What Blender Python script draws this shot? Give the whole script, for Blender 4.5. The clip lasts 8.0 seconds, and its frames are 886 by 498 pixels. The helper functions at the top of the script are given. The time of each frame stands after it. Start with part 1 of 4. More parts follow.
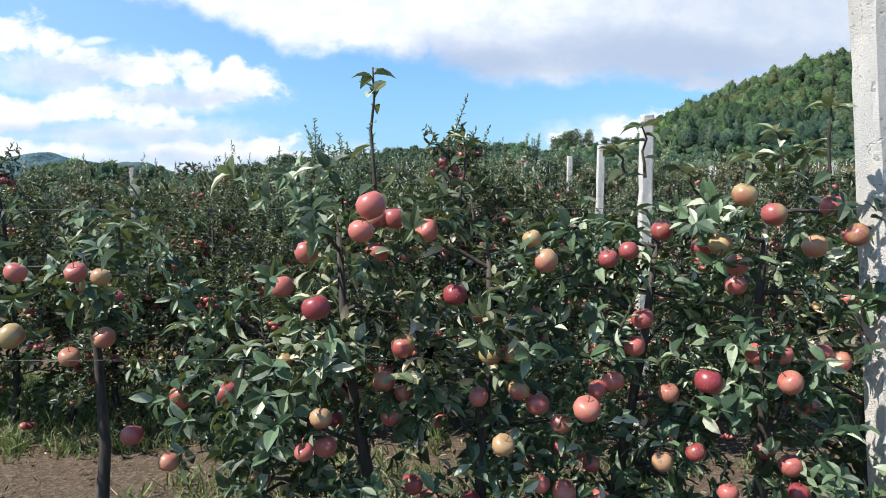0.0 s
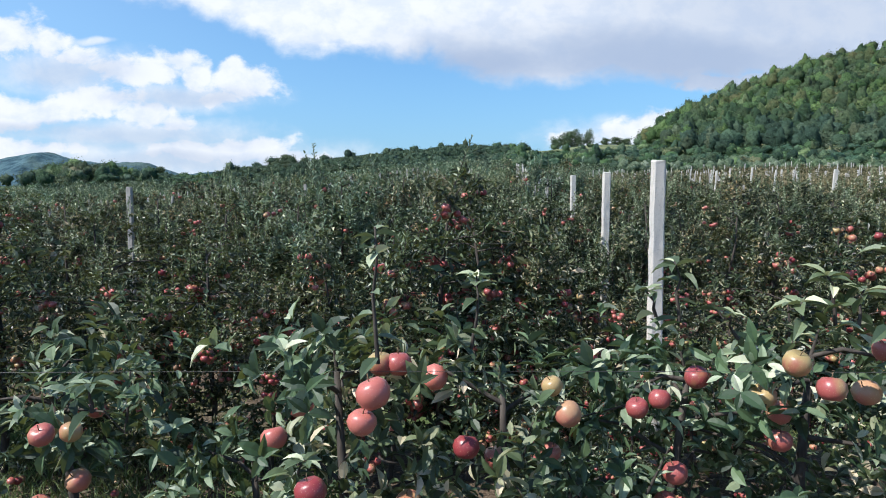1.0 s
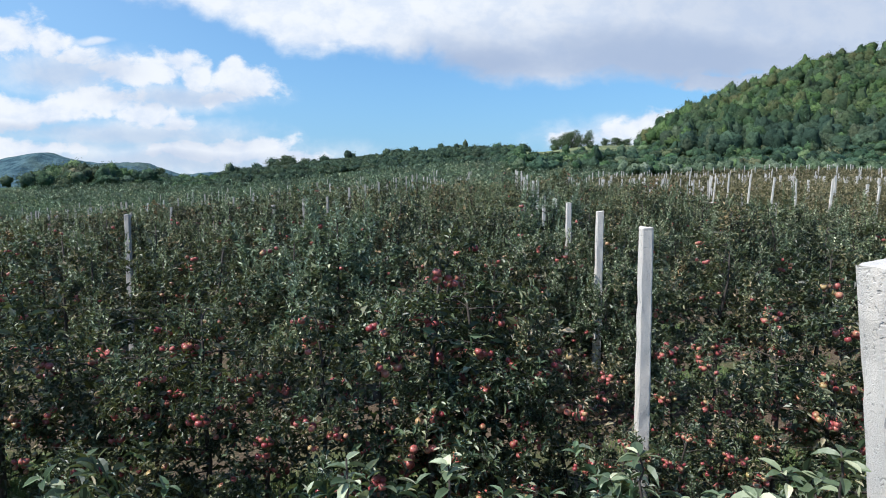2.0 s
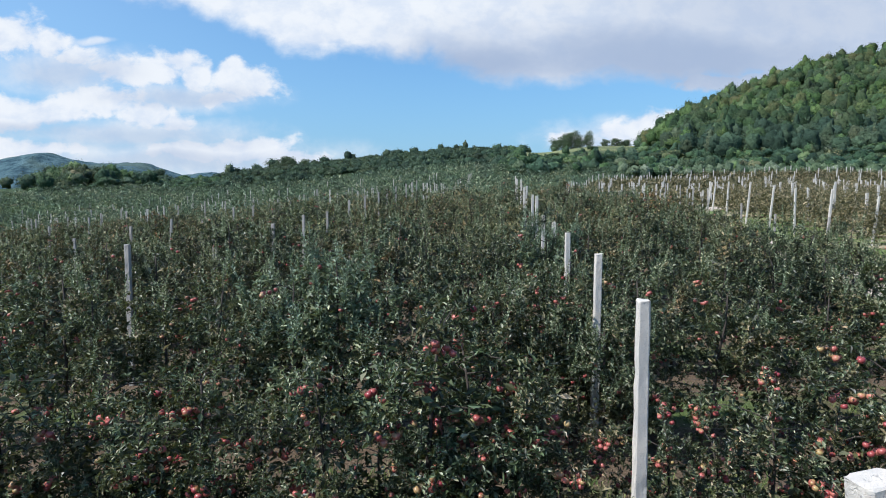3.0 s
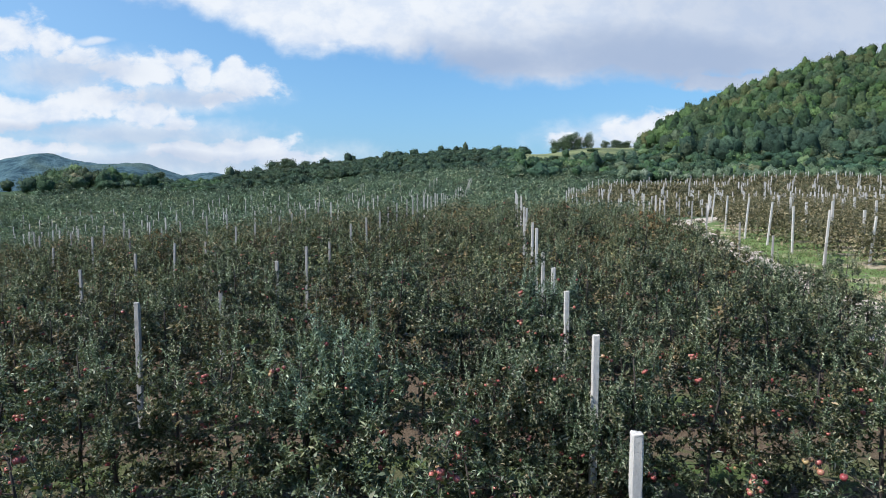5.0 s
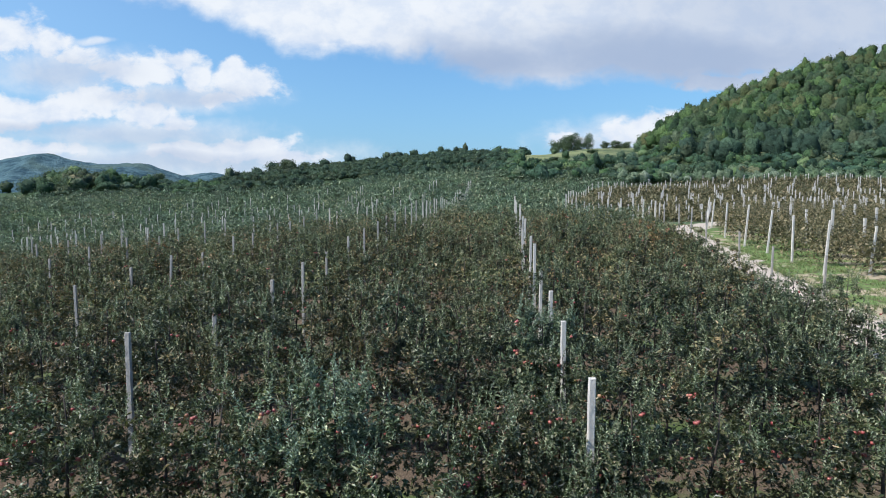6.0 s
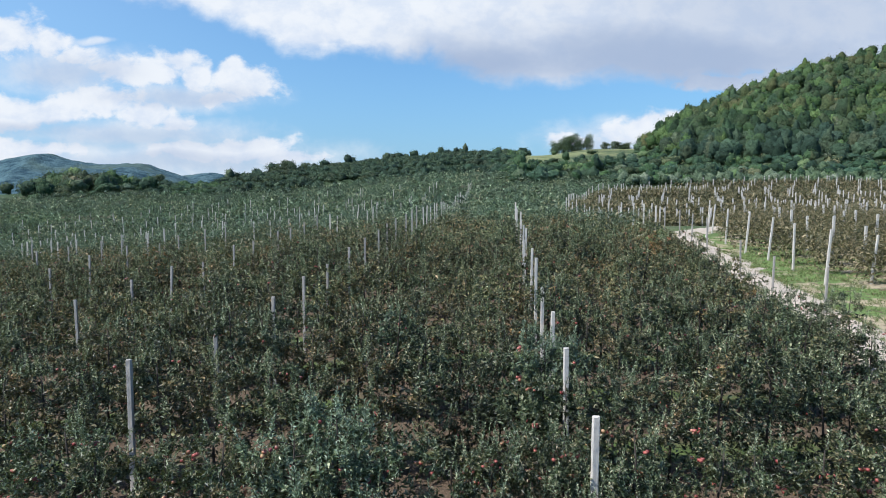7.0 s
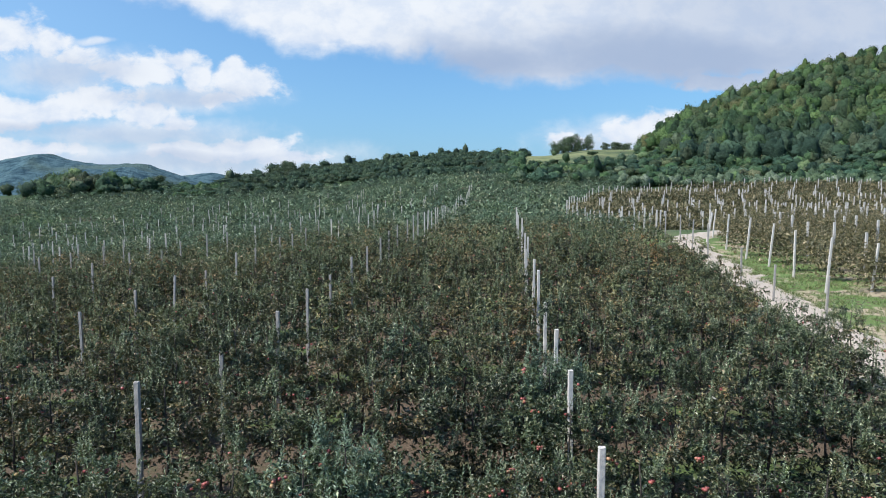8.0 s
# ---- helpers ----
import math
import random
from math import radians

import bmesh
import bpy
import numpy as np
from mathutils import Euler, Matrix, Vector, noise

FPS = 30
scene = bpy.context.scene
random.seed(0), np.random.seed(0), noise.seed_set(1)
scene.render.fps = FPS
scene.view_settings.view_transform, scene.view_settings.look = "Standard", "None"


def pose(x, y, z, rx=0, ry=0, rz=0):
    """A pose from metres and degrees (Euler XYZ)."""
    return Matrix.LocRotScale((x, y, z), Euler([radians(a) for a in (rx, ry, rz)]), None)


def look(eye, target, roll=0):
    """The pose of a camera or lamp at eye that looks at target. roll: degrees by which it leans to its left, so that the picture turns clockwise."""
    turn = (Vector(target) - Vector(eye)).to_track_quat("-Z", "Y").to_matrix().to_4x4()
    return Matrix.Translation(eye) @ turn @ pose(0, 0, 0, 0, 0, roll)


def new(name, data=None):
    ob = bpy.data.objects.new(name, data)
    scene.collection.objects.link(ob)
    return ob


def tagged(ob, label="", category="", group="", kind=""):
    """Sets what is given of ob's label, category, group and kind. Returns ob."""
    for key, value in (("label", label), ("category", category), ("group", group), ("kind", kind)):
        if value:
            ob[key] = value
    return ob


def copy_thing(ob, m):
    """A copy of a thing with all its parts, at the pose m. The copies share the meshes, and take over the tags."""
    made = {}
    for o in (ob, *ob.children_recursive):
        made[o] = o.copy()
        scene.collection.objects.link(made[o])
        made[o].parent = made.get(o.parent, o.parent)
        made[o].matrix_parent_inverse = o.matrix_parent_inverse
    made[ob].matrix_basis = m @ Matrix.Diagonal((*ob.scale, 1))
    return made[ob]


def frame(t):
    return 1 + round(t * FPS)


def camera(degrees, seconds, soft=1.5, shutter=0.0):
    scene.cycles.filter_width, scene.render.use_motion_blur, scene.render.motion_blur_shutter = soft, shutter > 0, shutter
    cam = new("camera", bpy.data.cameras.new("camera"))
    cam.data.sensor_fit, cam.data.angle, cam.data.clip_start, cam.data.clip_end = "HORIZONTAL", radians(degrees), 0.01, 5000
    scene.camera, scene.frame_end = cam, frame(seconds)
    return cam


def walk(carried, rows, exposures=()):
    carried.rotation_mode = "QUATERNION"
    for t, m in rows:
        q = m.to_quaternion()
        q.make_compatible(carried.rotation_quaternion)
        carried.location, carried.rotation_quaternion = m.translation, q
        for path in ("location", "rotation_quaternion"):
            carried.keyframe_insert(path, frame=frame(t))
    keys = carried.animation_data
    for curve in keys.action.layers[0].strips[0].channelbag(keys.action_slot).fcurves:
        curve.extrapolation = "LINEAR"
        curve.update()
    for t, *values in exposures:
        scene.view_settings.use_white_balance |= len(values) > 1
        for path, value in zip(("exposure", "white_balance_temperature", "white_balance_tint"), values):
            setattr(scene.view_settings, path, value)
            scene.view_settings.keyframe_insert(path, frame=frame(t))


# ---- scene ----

# ---------------------------------------------------------------- camera
cam = camera(68.0, 8.0, 1.0)
PITCH = -5.113
PATH = [
    (0.0, 0.0, 0.0, 0.0), (0.5, -.021, .144, .144), (1.0, -.022, .195, .313), (1.5, .011, .165, .516),
    (3.0, .050, .190, 1.231), (3.5, -.011, .137, 1.460), (4.0, -.055, .030, 1.722), (4.5, -.035, -.012, 1.963),
    (6.0, .097, .208, 2.666), (6.5, .081, .299, 2.868), (7.0, .060, .283, 3.092), (7.5, .024, .207, 3.307),
    (8.0, -.028, .230, 3.475),
]
walk(cam, [(t, pose(x, y, z, 90 + PITCH, 0, 0)) for t, x, y, z in PATH], [(0.0, .50, 6300, 8), (0.5, .40, 6200, 8), (1.0, .31, 6080, 8), (1.5, .27, 6060, 8), (3.0, .18, 6050, 8), (8.0, .17, 6050, 8)])

# ---------------------------------------------------------------- light
SUN_FROM = Vector((-.74, -.30, .92)).normalized()
sun = new("sun", bpy.data.lights.new("sun", "SUN"))
sun.data.energy, sun.data.angle, sun.data.color = 5.7, radians(.6), (1, .95, .87)
sun.matrix_world = look((0, 0, 50), Vector((0, 0, 50)) - SUN_FROM)


class Nodes:
    """Short hand for node trees."""

    def __init__(self, tree):
        self.tree = tree
        tree.nodes.clear()

    def add(self, kind, ins=None):
        n = self.tree.nodes.new(kind)
        self.fill(n, ins)
        return n

    def fill(self, n, ins):
        for k, v in (ins or {}).items():
            self.put(n.inputs[k], v)

    def put(self, socket, v):
        if isinstance(v, bpy.types.NodeSocket):
            self.tree.links.new(v, socket)
        elif isinstance(v, tuple) and len(v) == 3 and socket.type == "RGBA":
            socket.default_value = (*v, 1)
        else:
            socket.default_value = v

    def math(self, op, a, b=0.0, c=0.0, clamp=False):
        n = self.add("ShaderNodeMath", {0: a, 1: b, 2: c})
        n.operation, n.use_clamp = op, clamp
        return n.outputs[0]

    def vmath(self, op, a, b=(0, 0, 0)):
        n = self.add("ShaderNodeVectorMath", {0: a, 1: b})
        n.operation = op
        return n.outputs["Value"] if op in ("LENGTH", "DOT_PRODUCT") else n.outputs[0]

    def ramp(self, v, lo, hi, a=0.0, b=1.0, smooth=True):
        n = self.add("ShaderNodeMapRange", {0: v, 1: lo, 2: hi, 3: a, 4: b})
        n.interpolation_type = "SMOOTHSTEP" if smooth else "LINEAR"
        return n.outputs[0]

    def mix(self, f, a, b, blend="MIX"):
        n = self.add("ShaderNodeMix")
        n.data_type, n.blend_type = "RGBA", blend
        self.put(n.inputs[0], f), self.put(n.inputs[6], a), self.put(n.inputs[7], b)
        return n.outputs[2]

    def noise(self, vec, scale, detail=4.0, rough=.55, out=0):
        return self.add("ShaderNodeTexNoise", {"Vector": vec, "Scale": scale, "Detail": detail, "Roughness": rough}).outputs[out]

    def colours(self, f, stops):
        n = self.add("ShaderNodeValToRGB", {0: f})
        el = n.color_ramp.elements
        while len(el) < len(stops):
            el.new(.5)
        for e, (p, c) in zip(el, stops):
            e.position, e.color = p, (*c, 1)
        return n.outputs[0]


# sky: blue with broken cumulus
world = bpy.data.worlds.new("sky")
scene.world = world
world.use_nodes = True
N = Nodes(world.node_tree)
sky = N.add("ShaderNodeTexSky")
sky.sky_type, sky.sun_disc = "NISHITA", False
sky.sun_elevation, sky.sun_rotation = math.asin(SUN_FROM.z), math.atan2(SUN_FROM.x, SUN_FROM.y)
sky.air_density, sky.dust_density, sky.ozone_density = 1.2, .6, 1.6
way = N.add("ShaderNodeTexCoord").outputs["Generated"]
sep = N.add("ShaderNodeSeparateXYZ", {0: way})
ahead = N.math("MAXIMUM", sep.outputs[1], .08)
flat = N.add("ShaderNodeCombineXYZ", {0: N.math("DIVIDE", sep.outputs[0], ahead), 1: N.math("DIVIDE", sep.outputs[2], ahead)}).outputs[0]
warp = N.vmath("SUBTRACT", N.noise(flat, 9.0, 3.0, .5, 1), (.5, .5, .5))
bent = N.vmath("ADD", flat, N.vmath("MULTIPLY", warp, (.045, .032, 0)))
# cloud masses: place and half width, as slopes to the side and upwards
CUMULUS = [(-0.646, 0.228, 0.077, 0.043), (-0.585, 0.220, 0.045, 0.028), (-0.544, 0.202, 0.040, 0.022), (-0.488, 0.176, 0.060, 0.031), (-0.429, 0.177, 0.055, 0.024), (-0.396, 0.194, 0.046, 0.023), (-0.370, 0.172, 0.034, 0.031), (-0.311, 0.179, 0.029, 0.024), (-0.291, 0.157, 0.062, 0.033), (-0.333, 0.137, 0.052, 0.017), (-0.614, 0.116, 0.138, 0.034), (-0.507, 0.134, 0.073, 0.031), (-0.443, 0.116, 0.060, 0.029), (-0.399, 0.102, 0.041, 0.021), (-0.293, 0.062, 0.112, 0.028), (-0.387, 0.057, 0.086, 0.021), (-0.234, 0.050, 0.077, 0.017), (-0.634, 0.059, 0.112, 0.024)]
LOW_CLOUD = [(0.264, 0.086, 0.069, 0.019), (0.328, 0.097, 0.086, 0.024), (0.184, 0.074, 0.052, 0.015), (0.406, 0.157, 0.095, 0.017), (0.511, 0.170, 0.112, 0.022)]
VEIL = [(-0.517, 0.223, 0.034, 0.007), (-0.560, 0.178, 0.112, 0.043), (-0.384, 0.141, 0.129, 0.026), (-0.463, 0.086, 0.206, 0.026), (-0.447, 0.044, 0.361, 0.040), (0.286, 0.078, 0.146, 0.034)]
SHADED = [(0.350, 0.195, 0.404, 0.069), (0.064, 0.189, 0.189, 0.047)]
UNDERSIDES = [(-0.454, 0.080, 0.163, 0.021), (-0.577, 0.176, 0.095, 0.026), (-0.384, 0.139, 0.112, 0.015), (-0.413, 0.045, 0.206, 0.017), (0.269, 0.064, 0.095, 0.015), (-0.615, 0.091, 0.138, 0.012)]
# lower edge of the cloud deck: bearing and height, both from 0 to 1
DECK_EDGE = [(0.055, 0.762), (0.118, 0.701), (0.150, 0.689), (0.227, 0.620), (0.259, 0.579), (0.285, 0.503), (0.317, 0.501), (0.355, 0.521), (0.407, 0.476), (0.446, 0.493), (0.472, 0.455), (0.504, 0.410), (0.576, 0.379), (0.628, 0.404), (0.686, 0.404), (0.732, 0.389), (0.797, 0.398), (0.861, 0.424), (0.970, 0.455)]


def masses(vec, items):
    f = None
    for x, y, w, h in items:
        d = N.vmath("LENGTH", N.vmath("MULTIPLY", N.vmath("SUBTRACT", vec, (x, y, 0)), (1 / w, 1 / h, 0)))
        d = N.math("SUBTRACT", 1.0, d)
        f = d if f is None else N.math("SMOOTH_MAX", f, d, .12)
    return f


lumps = N.noise(N.vmath("MULTIPLY", bent, (1, 1.35, 1)), 19.0, 8.0, .58)
lump = N.math("SUBTRACT", lumps, .5)
broad = N.noise(N.vmath("MULTIPLY", bent, (1, 1.9, 1)), 5.5, 7.0, .58)
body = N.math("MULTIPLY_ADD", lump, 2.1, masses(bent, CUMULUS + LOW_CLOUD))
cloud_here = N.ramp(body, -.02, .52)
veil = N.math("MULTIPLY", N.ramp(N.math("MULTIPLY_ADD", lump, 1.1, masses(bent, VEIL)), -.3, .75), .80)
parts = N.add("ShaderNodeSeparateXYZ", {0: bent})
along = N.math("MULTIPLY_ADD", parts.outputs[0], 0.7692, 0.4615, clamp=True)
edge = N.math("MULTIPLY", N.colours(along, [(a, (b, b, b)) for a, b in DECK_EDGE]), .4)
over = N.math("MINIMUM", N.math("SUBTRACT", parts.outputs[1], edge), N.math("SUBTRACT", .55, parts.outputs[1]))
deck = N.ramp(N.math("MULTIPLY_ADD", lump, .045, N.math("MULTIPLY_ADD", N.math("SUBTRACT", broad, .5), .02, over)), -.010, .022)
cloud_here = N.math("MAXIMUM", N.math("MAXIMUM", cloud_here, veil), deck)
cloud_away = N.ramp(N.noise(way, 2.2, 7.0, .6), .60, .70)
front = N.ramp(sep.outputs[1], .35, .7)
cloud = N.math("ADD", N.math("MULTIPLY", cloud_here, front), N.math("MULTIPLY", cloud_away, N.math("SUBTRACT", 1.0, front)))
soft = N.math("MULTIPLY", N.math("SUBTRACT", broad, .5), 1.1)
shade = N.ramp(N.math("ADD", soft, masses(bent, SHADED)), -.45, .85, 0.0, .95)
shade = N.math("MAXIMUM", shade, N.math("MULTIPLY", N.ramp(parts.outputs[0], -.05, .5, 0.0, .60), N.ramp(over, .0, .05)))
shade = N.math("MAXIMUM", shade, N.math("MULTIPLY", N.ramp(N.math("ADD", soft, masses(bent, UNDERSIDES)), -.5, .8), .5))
white = N.mix(N.ramp(lumps, .35, .62), (.66, .70, .78), (.80, .80, .815))
cloud_col = N.mix(shade, white, (.36, .43, .57))
low = N.ramp(sep.outputs[2], 0.0, .35, 1.0, 0.0)
blue = N.vmath("MULTIPLY", sky.outputs[0], (.071, .100, .130))
blue = N.mix(N.math("MULTIPLY", low, .5), blue, (.22, .43, .70))
blue = N.mix(N.ramp(parts.outputs[0], -.75, .05, .34, 0.0), blue, (.42, .62, .84))
N.add("ShaderNodeOutputWorld", {0: N.add("ShaderNodeBackground", {0: N.mix(cloud, blue, cloud_col), 1: 1.0}).outputs[0]})


# ---------------------------------------------------------------- materials
def material(name):
    m = bpy.data.materials.new(name)
    m.use_nodes = True
    return m, Nodes(m.node_tree)


def finish(n, colour, rough=.7, bump=None, strength=.3, distance=.01, leafy=0.0, metal=0.0, spec=.5):
    ins = {"Base Color": colour, "Roughness": rough, "Metallic": metal, "Specular IOR Level": spec}
    if bump is not None:
        ins["Normal"] = n.add("ShaderNodeBump", {"Height": bump, "Strength": strength, "Distance": distance}).outputs[0]
    sh = n.add("ShaderNodeBsdfPrincipled", ins).outputs[0]
    if leafy:
        tr = n.add("ShaderNodeBsdfTranslucent", {0: n.mix(.6, colour, (.24, .26, .06))}).outputs[0]
        sh = n.add("ShaderNodeMixShader", {0: leafy, 1: sh, 2: tr}).outputs[0]
    n.add("ShaderNodeOutputMaterial", {0: sh})


def leaf_material(name, stops, patch, patch_amount, rough=.42, leafy=.22, spec=.5, scale=.55, cells=0.0, tints=(), cool=1.0, warm=1.0, gain=1.0, hollows=0.0, each=()):
    """Foliage: each leaf has its own shade; patches, or whole crowns, lean to another tint."""
    m, n = material(name)
    geo = n.add("ShaderNodeNewGeometry")
    rnd = geo.outputs["Random Per Island"]
    pos = geo.outputs["Position"]
    # cool above 1 puts haze and sky sheen into the leaf blue.
    col = n.colours(rnd, [(p, (min(c[0] * warm * gain, .9), c[1] * gain, c[2] * cool * gain)) for p, c in stops])
    area = n.ramp(n.noise(pos, scale, 3.0), .47, .62)
    mid = stops[len(stops) // 2][1]
    lean = [a / b * mid[1] / patch[1] for a, b in zip(patch, mid)]
    tint = (min(lean[0], 1.75), 1.05, max(lean[2], .6))
    col = n.mix(n.math("MULTIPLY", area, patch_amount), col, n.mix(1.0, col, tint, "MULTIPLY"))
    if cells:
        cell = n.add("ShaderNodeTexVoronoi", {"Vector": n.vmath("MULTIPLY", pos, (1, 1, .4)), "Scale": cells}).outputs["Color"]
        pick = n.add("ShaderNodeSeparateXYZ", {0: cell}).outputs[0]
        col = n.mix(1.0, col, n.colours(pick, tints), "MULTIPLY")
    col = n.mix(n.ramp(n.noise(pos, 60.0, 3.0), .35, .75, 0.0, .35), col, n.mix(1.0, col, (.55, .6, .5), "MULTIPLY"))
    if each:
        col = n.mix(1.0, col, n.colours(n.add("ShaderNodeObjectInfo").outputs["Random"], each), "MULTIPLY")
    spray = None
    if hollows:
        spray = n.noise(pos, hollows, 4.0, .65)
        # Hollow shade is put into the colour: darker and bluer where the bump dips.
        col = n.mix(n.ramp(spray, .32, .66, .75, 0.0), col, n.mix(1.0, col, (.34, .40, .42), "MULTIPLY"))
    finish(n, col, rough, spray, .9, .5, leafy=leafy, spec=spec)
    return m


TREE_TINTS = [(0, (.65, .76, .76)), (.3, (.95, 1.0, .95)), (.55, (1.18, 1.12, 1.0)), (.75, (1.28, 1.0, .85)), (1, (1.25, 1.3, 1.15))]
FAR_TINTS = [(0, (.42, .52, .55)), (.25, (.80, .88, .85)), (.5, (1.35, 1.35, 1.25)), (.7, (.62, .70, .70)), (.85, (1.45, 1.2, 1.0)), (1, (1.6, 1.6, 1.5))]
EACH_TREE = [(0, (.66, .68, .60)), (.3, (.92, .93, .90)), (.5, (1.15, 1.02, .88)), (.7, (1.0, 1.06, 1.08)), (1, (1.32, 1.34, 1.30))]
WOOD_TINTS = [(0, (.50, .62, .60)), (.25, (.90, 1.0, .75)), (.45, (1.35, 1.45, .85)), (.65, (.75, .85, .80)), (.8, (1.5, 1.12, .85)), (.9, (.6, .68, .72)), (1, (1.1, 1.22, 1.15))]
# Ramp ends add painted glints and shade contrast to the leaves' own tones.
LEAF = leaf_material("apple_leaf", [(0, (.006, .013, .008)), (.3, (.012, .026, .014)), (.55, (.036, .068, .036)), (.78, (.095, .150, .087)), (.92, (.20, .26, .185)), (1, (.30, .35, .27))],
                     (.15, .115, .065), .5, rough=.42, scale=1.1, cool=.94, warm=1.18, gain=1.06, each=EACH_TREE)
LEAF_FRONT = leaf_material("front_apple_leaf", [(0, (0.011, 0.027, 0.015)), (0.3, (0.024, 0.053, 0.027)), (0.55, (0.045, 0.090, 0.045)), (0.76, (0.095, 0.163, 0.089)), (0.9, (0.242, 0.319, 0.231)), (1, (0.440, 0.506, 0.407))],
                           (.12, .11, .06), .4, rough=.52, scale=1.1, cool=.92, warm=1.14, gain=1.2)
# Young leaves' own paleness, with sky reflection painted in as extra brightness.
LEAF_SILVER = leaf_material("silvery_apple_leaf", [(0, (0.045, 0.078, 0.048)), (0.35, (0.081, 0.128, 0.082)), (0.65, (0.145, 0.205, 0.140)), (0.88, (0.288, 0.366, 0.270)), (1, (0.494, 0.572, 0.468))],
                            (.17, .185, .11), .4, rough=.48, cool=.86, warm=1.12, gain=1.15)
LEAF_PLUME = leaf_material("pale_shoot_leaf", [(0, (.11, .165, .105)), (.5, (.20, .27, .18)), (.85, (.31, .385, .275)), (1, (.45, .52, .40))],
                           (.24, .32, .22), .3, rough=.5)
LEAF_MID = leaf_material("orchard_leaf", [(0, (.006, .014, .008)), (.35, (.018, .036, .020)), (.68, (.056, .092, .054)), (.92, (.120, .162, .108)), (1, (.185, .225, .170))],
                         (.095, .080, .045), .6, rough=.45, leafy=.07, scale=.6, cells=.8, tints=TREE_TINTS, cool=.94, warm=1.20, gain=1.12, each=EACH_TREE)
# Lighter, warmer copy of orchard_leaf that brightens the back rows by colour.
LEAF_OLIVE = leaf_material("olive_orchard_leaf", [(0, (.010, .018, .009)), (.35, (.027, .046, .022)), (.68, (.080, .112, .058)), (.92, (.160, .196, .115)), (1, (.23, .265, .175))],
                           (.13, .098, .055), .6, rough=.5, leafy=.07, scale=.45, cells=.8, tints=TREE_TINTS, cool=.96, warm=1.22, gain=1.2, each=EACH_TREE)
LEAF_FAR = leaf_material("far_orchard_leaf", [(0, (0.008, 0.019, 0.012)), (0.45, (0.025, 0.051, 0.031)), (0.75, (0.074, 0.117, 0.074)), (1, (0.203, 0.280, 0.196))],
                         (.11, .095, .065), .25, rough=.5, leafy=.12, scale=.16, cells=.38, tints=FAR_TINTS, cool=1.0, warm=1.14, gain=1.85)
LEAF_RED = leaf_material("autumn_orchard_leaf", [(0, (.030, .029, .015)), (.45, (.085, .078, .038)), (.78, (.160, .136, .070)), (1, (.32, .26, .16))],
                         (.24, .175, .10), .5, rough=.6, scale=.5, leafy=.12, gain=1.5)
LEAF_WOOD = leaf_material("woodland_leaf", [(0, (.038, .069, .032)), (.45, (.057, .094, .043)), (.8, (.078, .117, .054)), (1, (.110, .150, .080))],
                          (.105, .095, .05), .4, rough=.75, leafy=.08, scale=.06, spec=.2, cells=.085, tints=WOOD_TINTS, cool=1.12, warm=1.02, gain=1.15, hollows=1.1)
# Haze over the slope is painted in as bluer, lighter leaves.
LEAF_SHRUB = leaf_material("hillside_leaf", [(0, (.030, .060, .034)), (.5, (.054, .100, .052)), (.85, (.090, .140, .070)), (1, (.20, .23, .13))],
                           (.12, .15, .075), .45, rough=.7, scale=.04, spec=.25, cells=.12, tints=WOOD_TINTS, cool=1.2, gain=1.1, hollows=1.8, leafy=.1)

# Bluish shade low on the hill is put into this darker, greyer leaf colour.
LEAF_FOOT = leaf_material("shaded_foot_leaf", [(0, (.034, .062, .038)), (.45, (.056, .094, .058)), (.8, (.078, .122, .076)), (1, (.11, .155, .10))],
                          (.10, .13, .08), .4, rough=.75, leafy=.08, scale=.07, spec=.2, cells=.10, tints=TREE_TINTS, cool=1.1, gain=1.0, hollows=1.3)
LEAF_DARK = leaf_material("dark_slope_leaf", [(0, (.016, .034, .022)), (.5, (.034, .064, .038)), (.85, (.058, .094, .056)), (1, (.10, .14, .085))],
                          (.06, .085, .045), .5, rough=.7, scale=.05, spec=.25, cells=.15, tints=TREE_TINTS, cool=1.1, gain=1.3, hollows=1.8, leafy=.1)
LEAF_PALE = leaf_material("willow_leaf", [(0, (.07, .11, .06)), (.5, (.14, .19, .11)), (.85, (.22, .27, .17)), (1, (.34, .38, .27))],
                          (.19, .25, .13), .5, rough=.7, scale=.08, spec=.25, hollows=2.0, leafy=.1)


def bark_material():
    m, n = material("bark")
    pos = n.add("ShaderNodeTexCoord").outputs["Object"]
    long = n.vmath("MULTIPLY", pos, (1, 1, .25))
    v = n.noise(long, 45.0, 5.0)
    finish(n, n.colours(v, [(.25, (.022, .017, .014)), (.55, (.052, .040, .032)), (.8, (.105, .088, .074))]), .85, v, .6, .01)
    return m


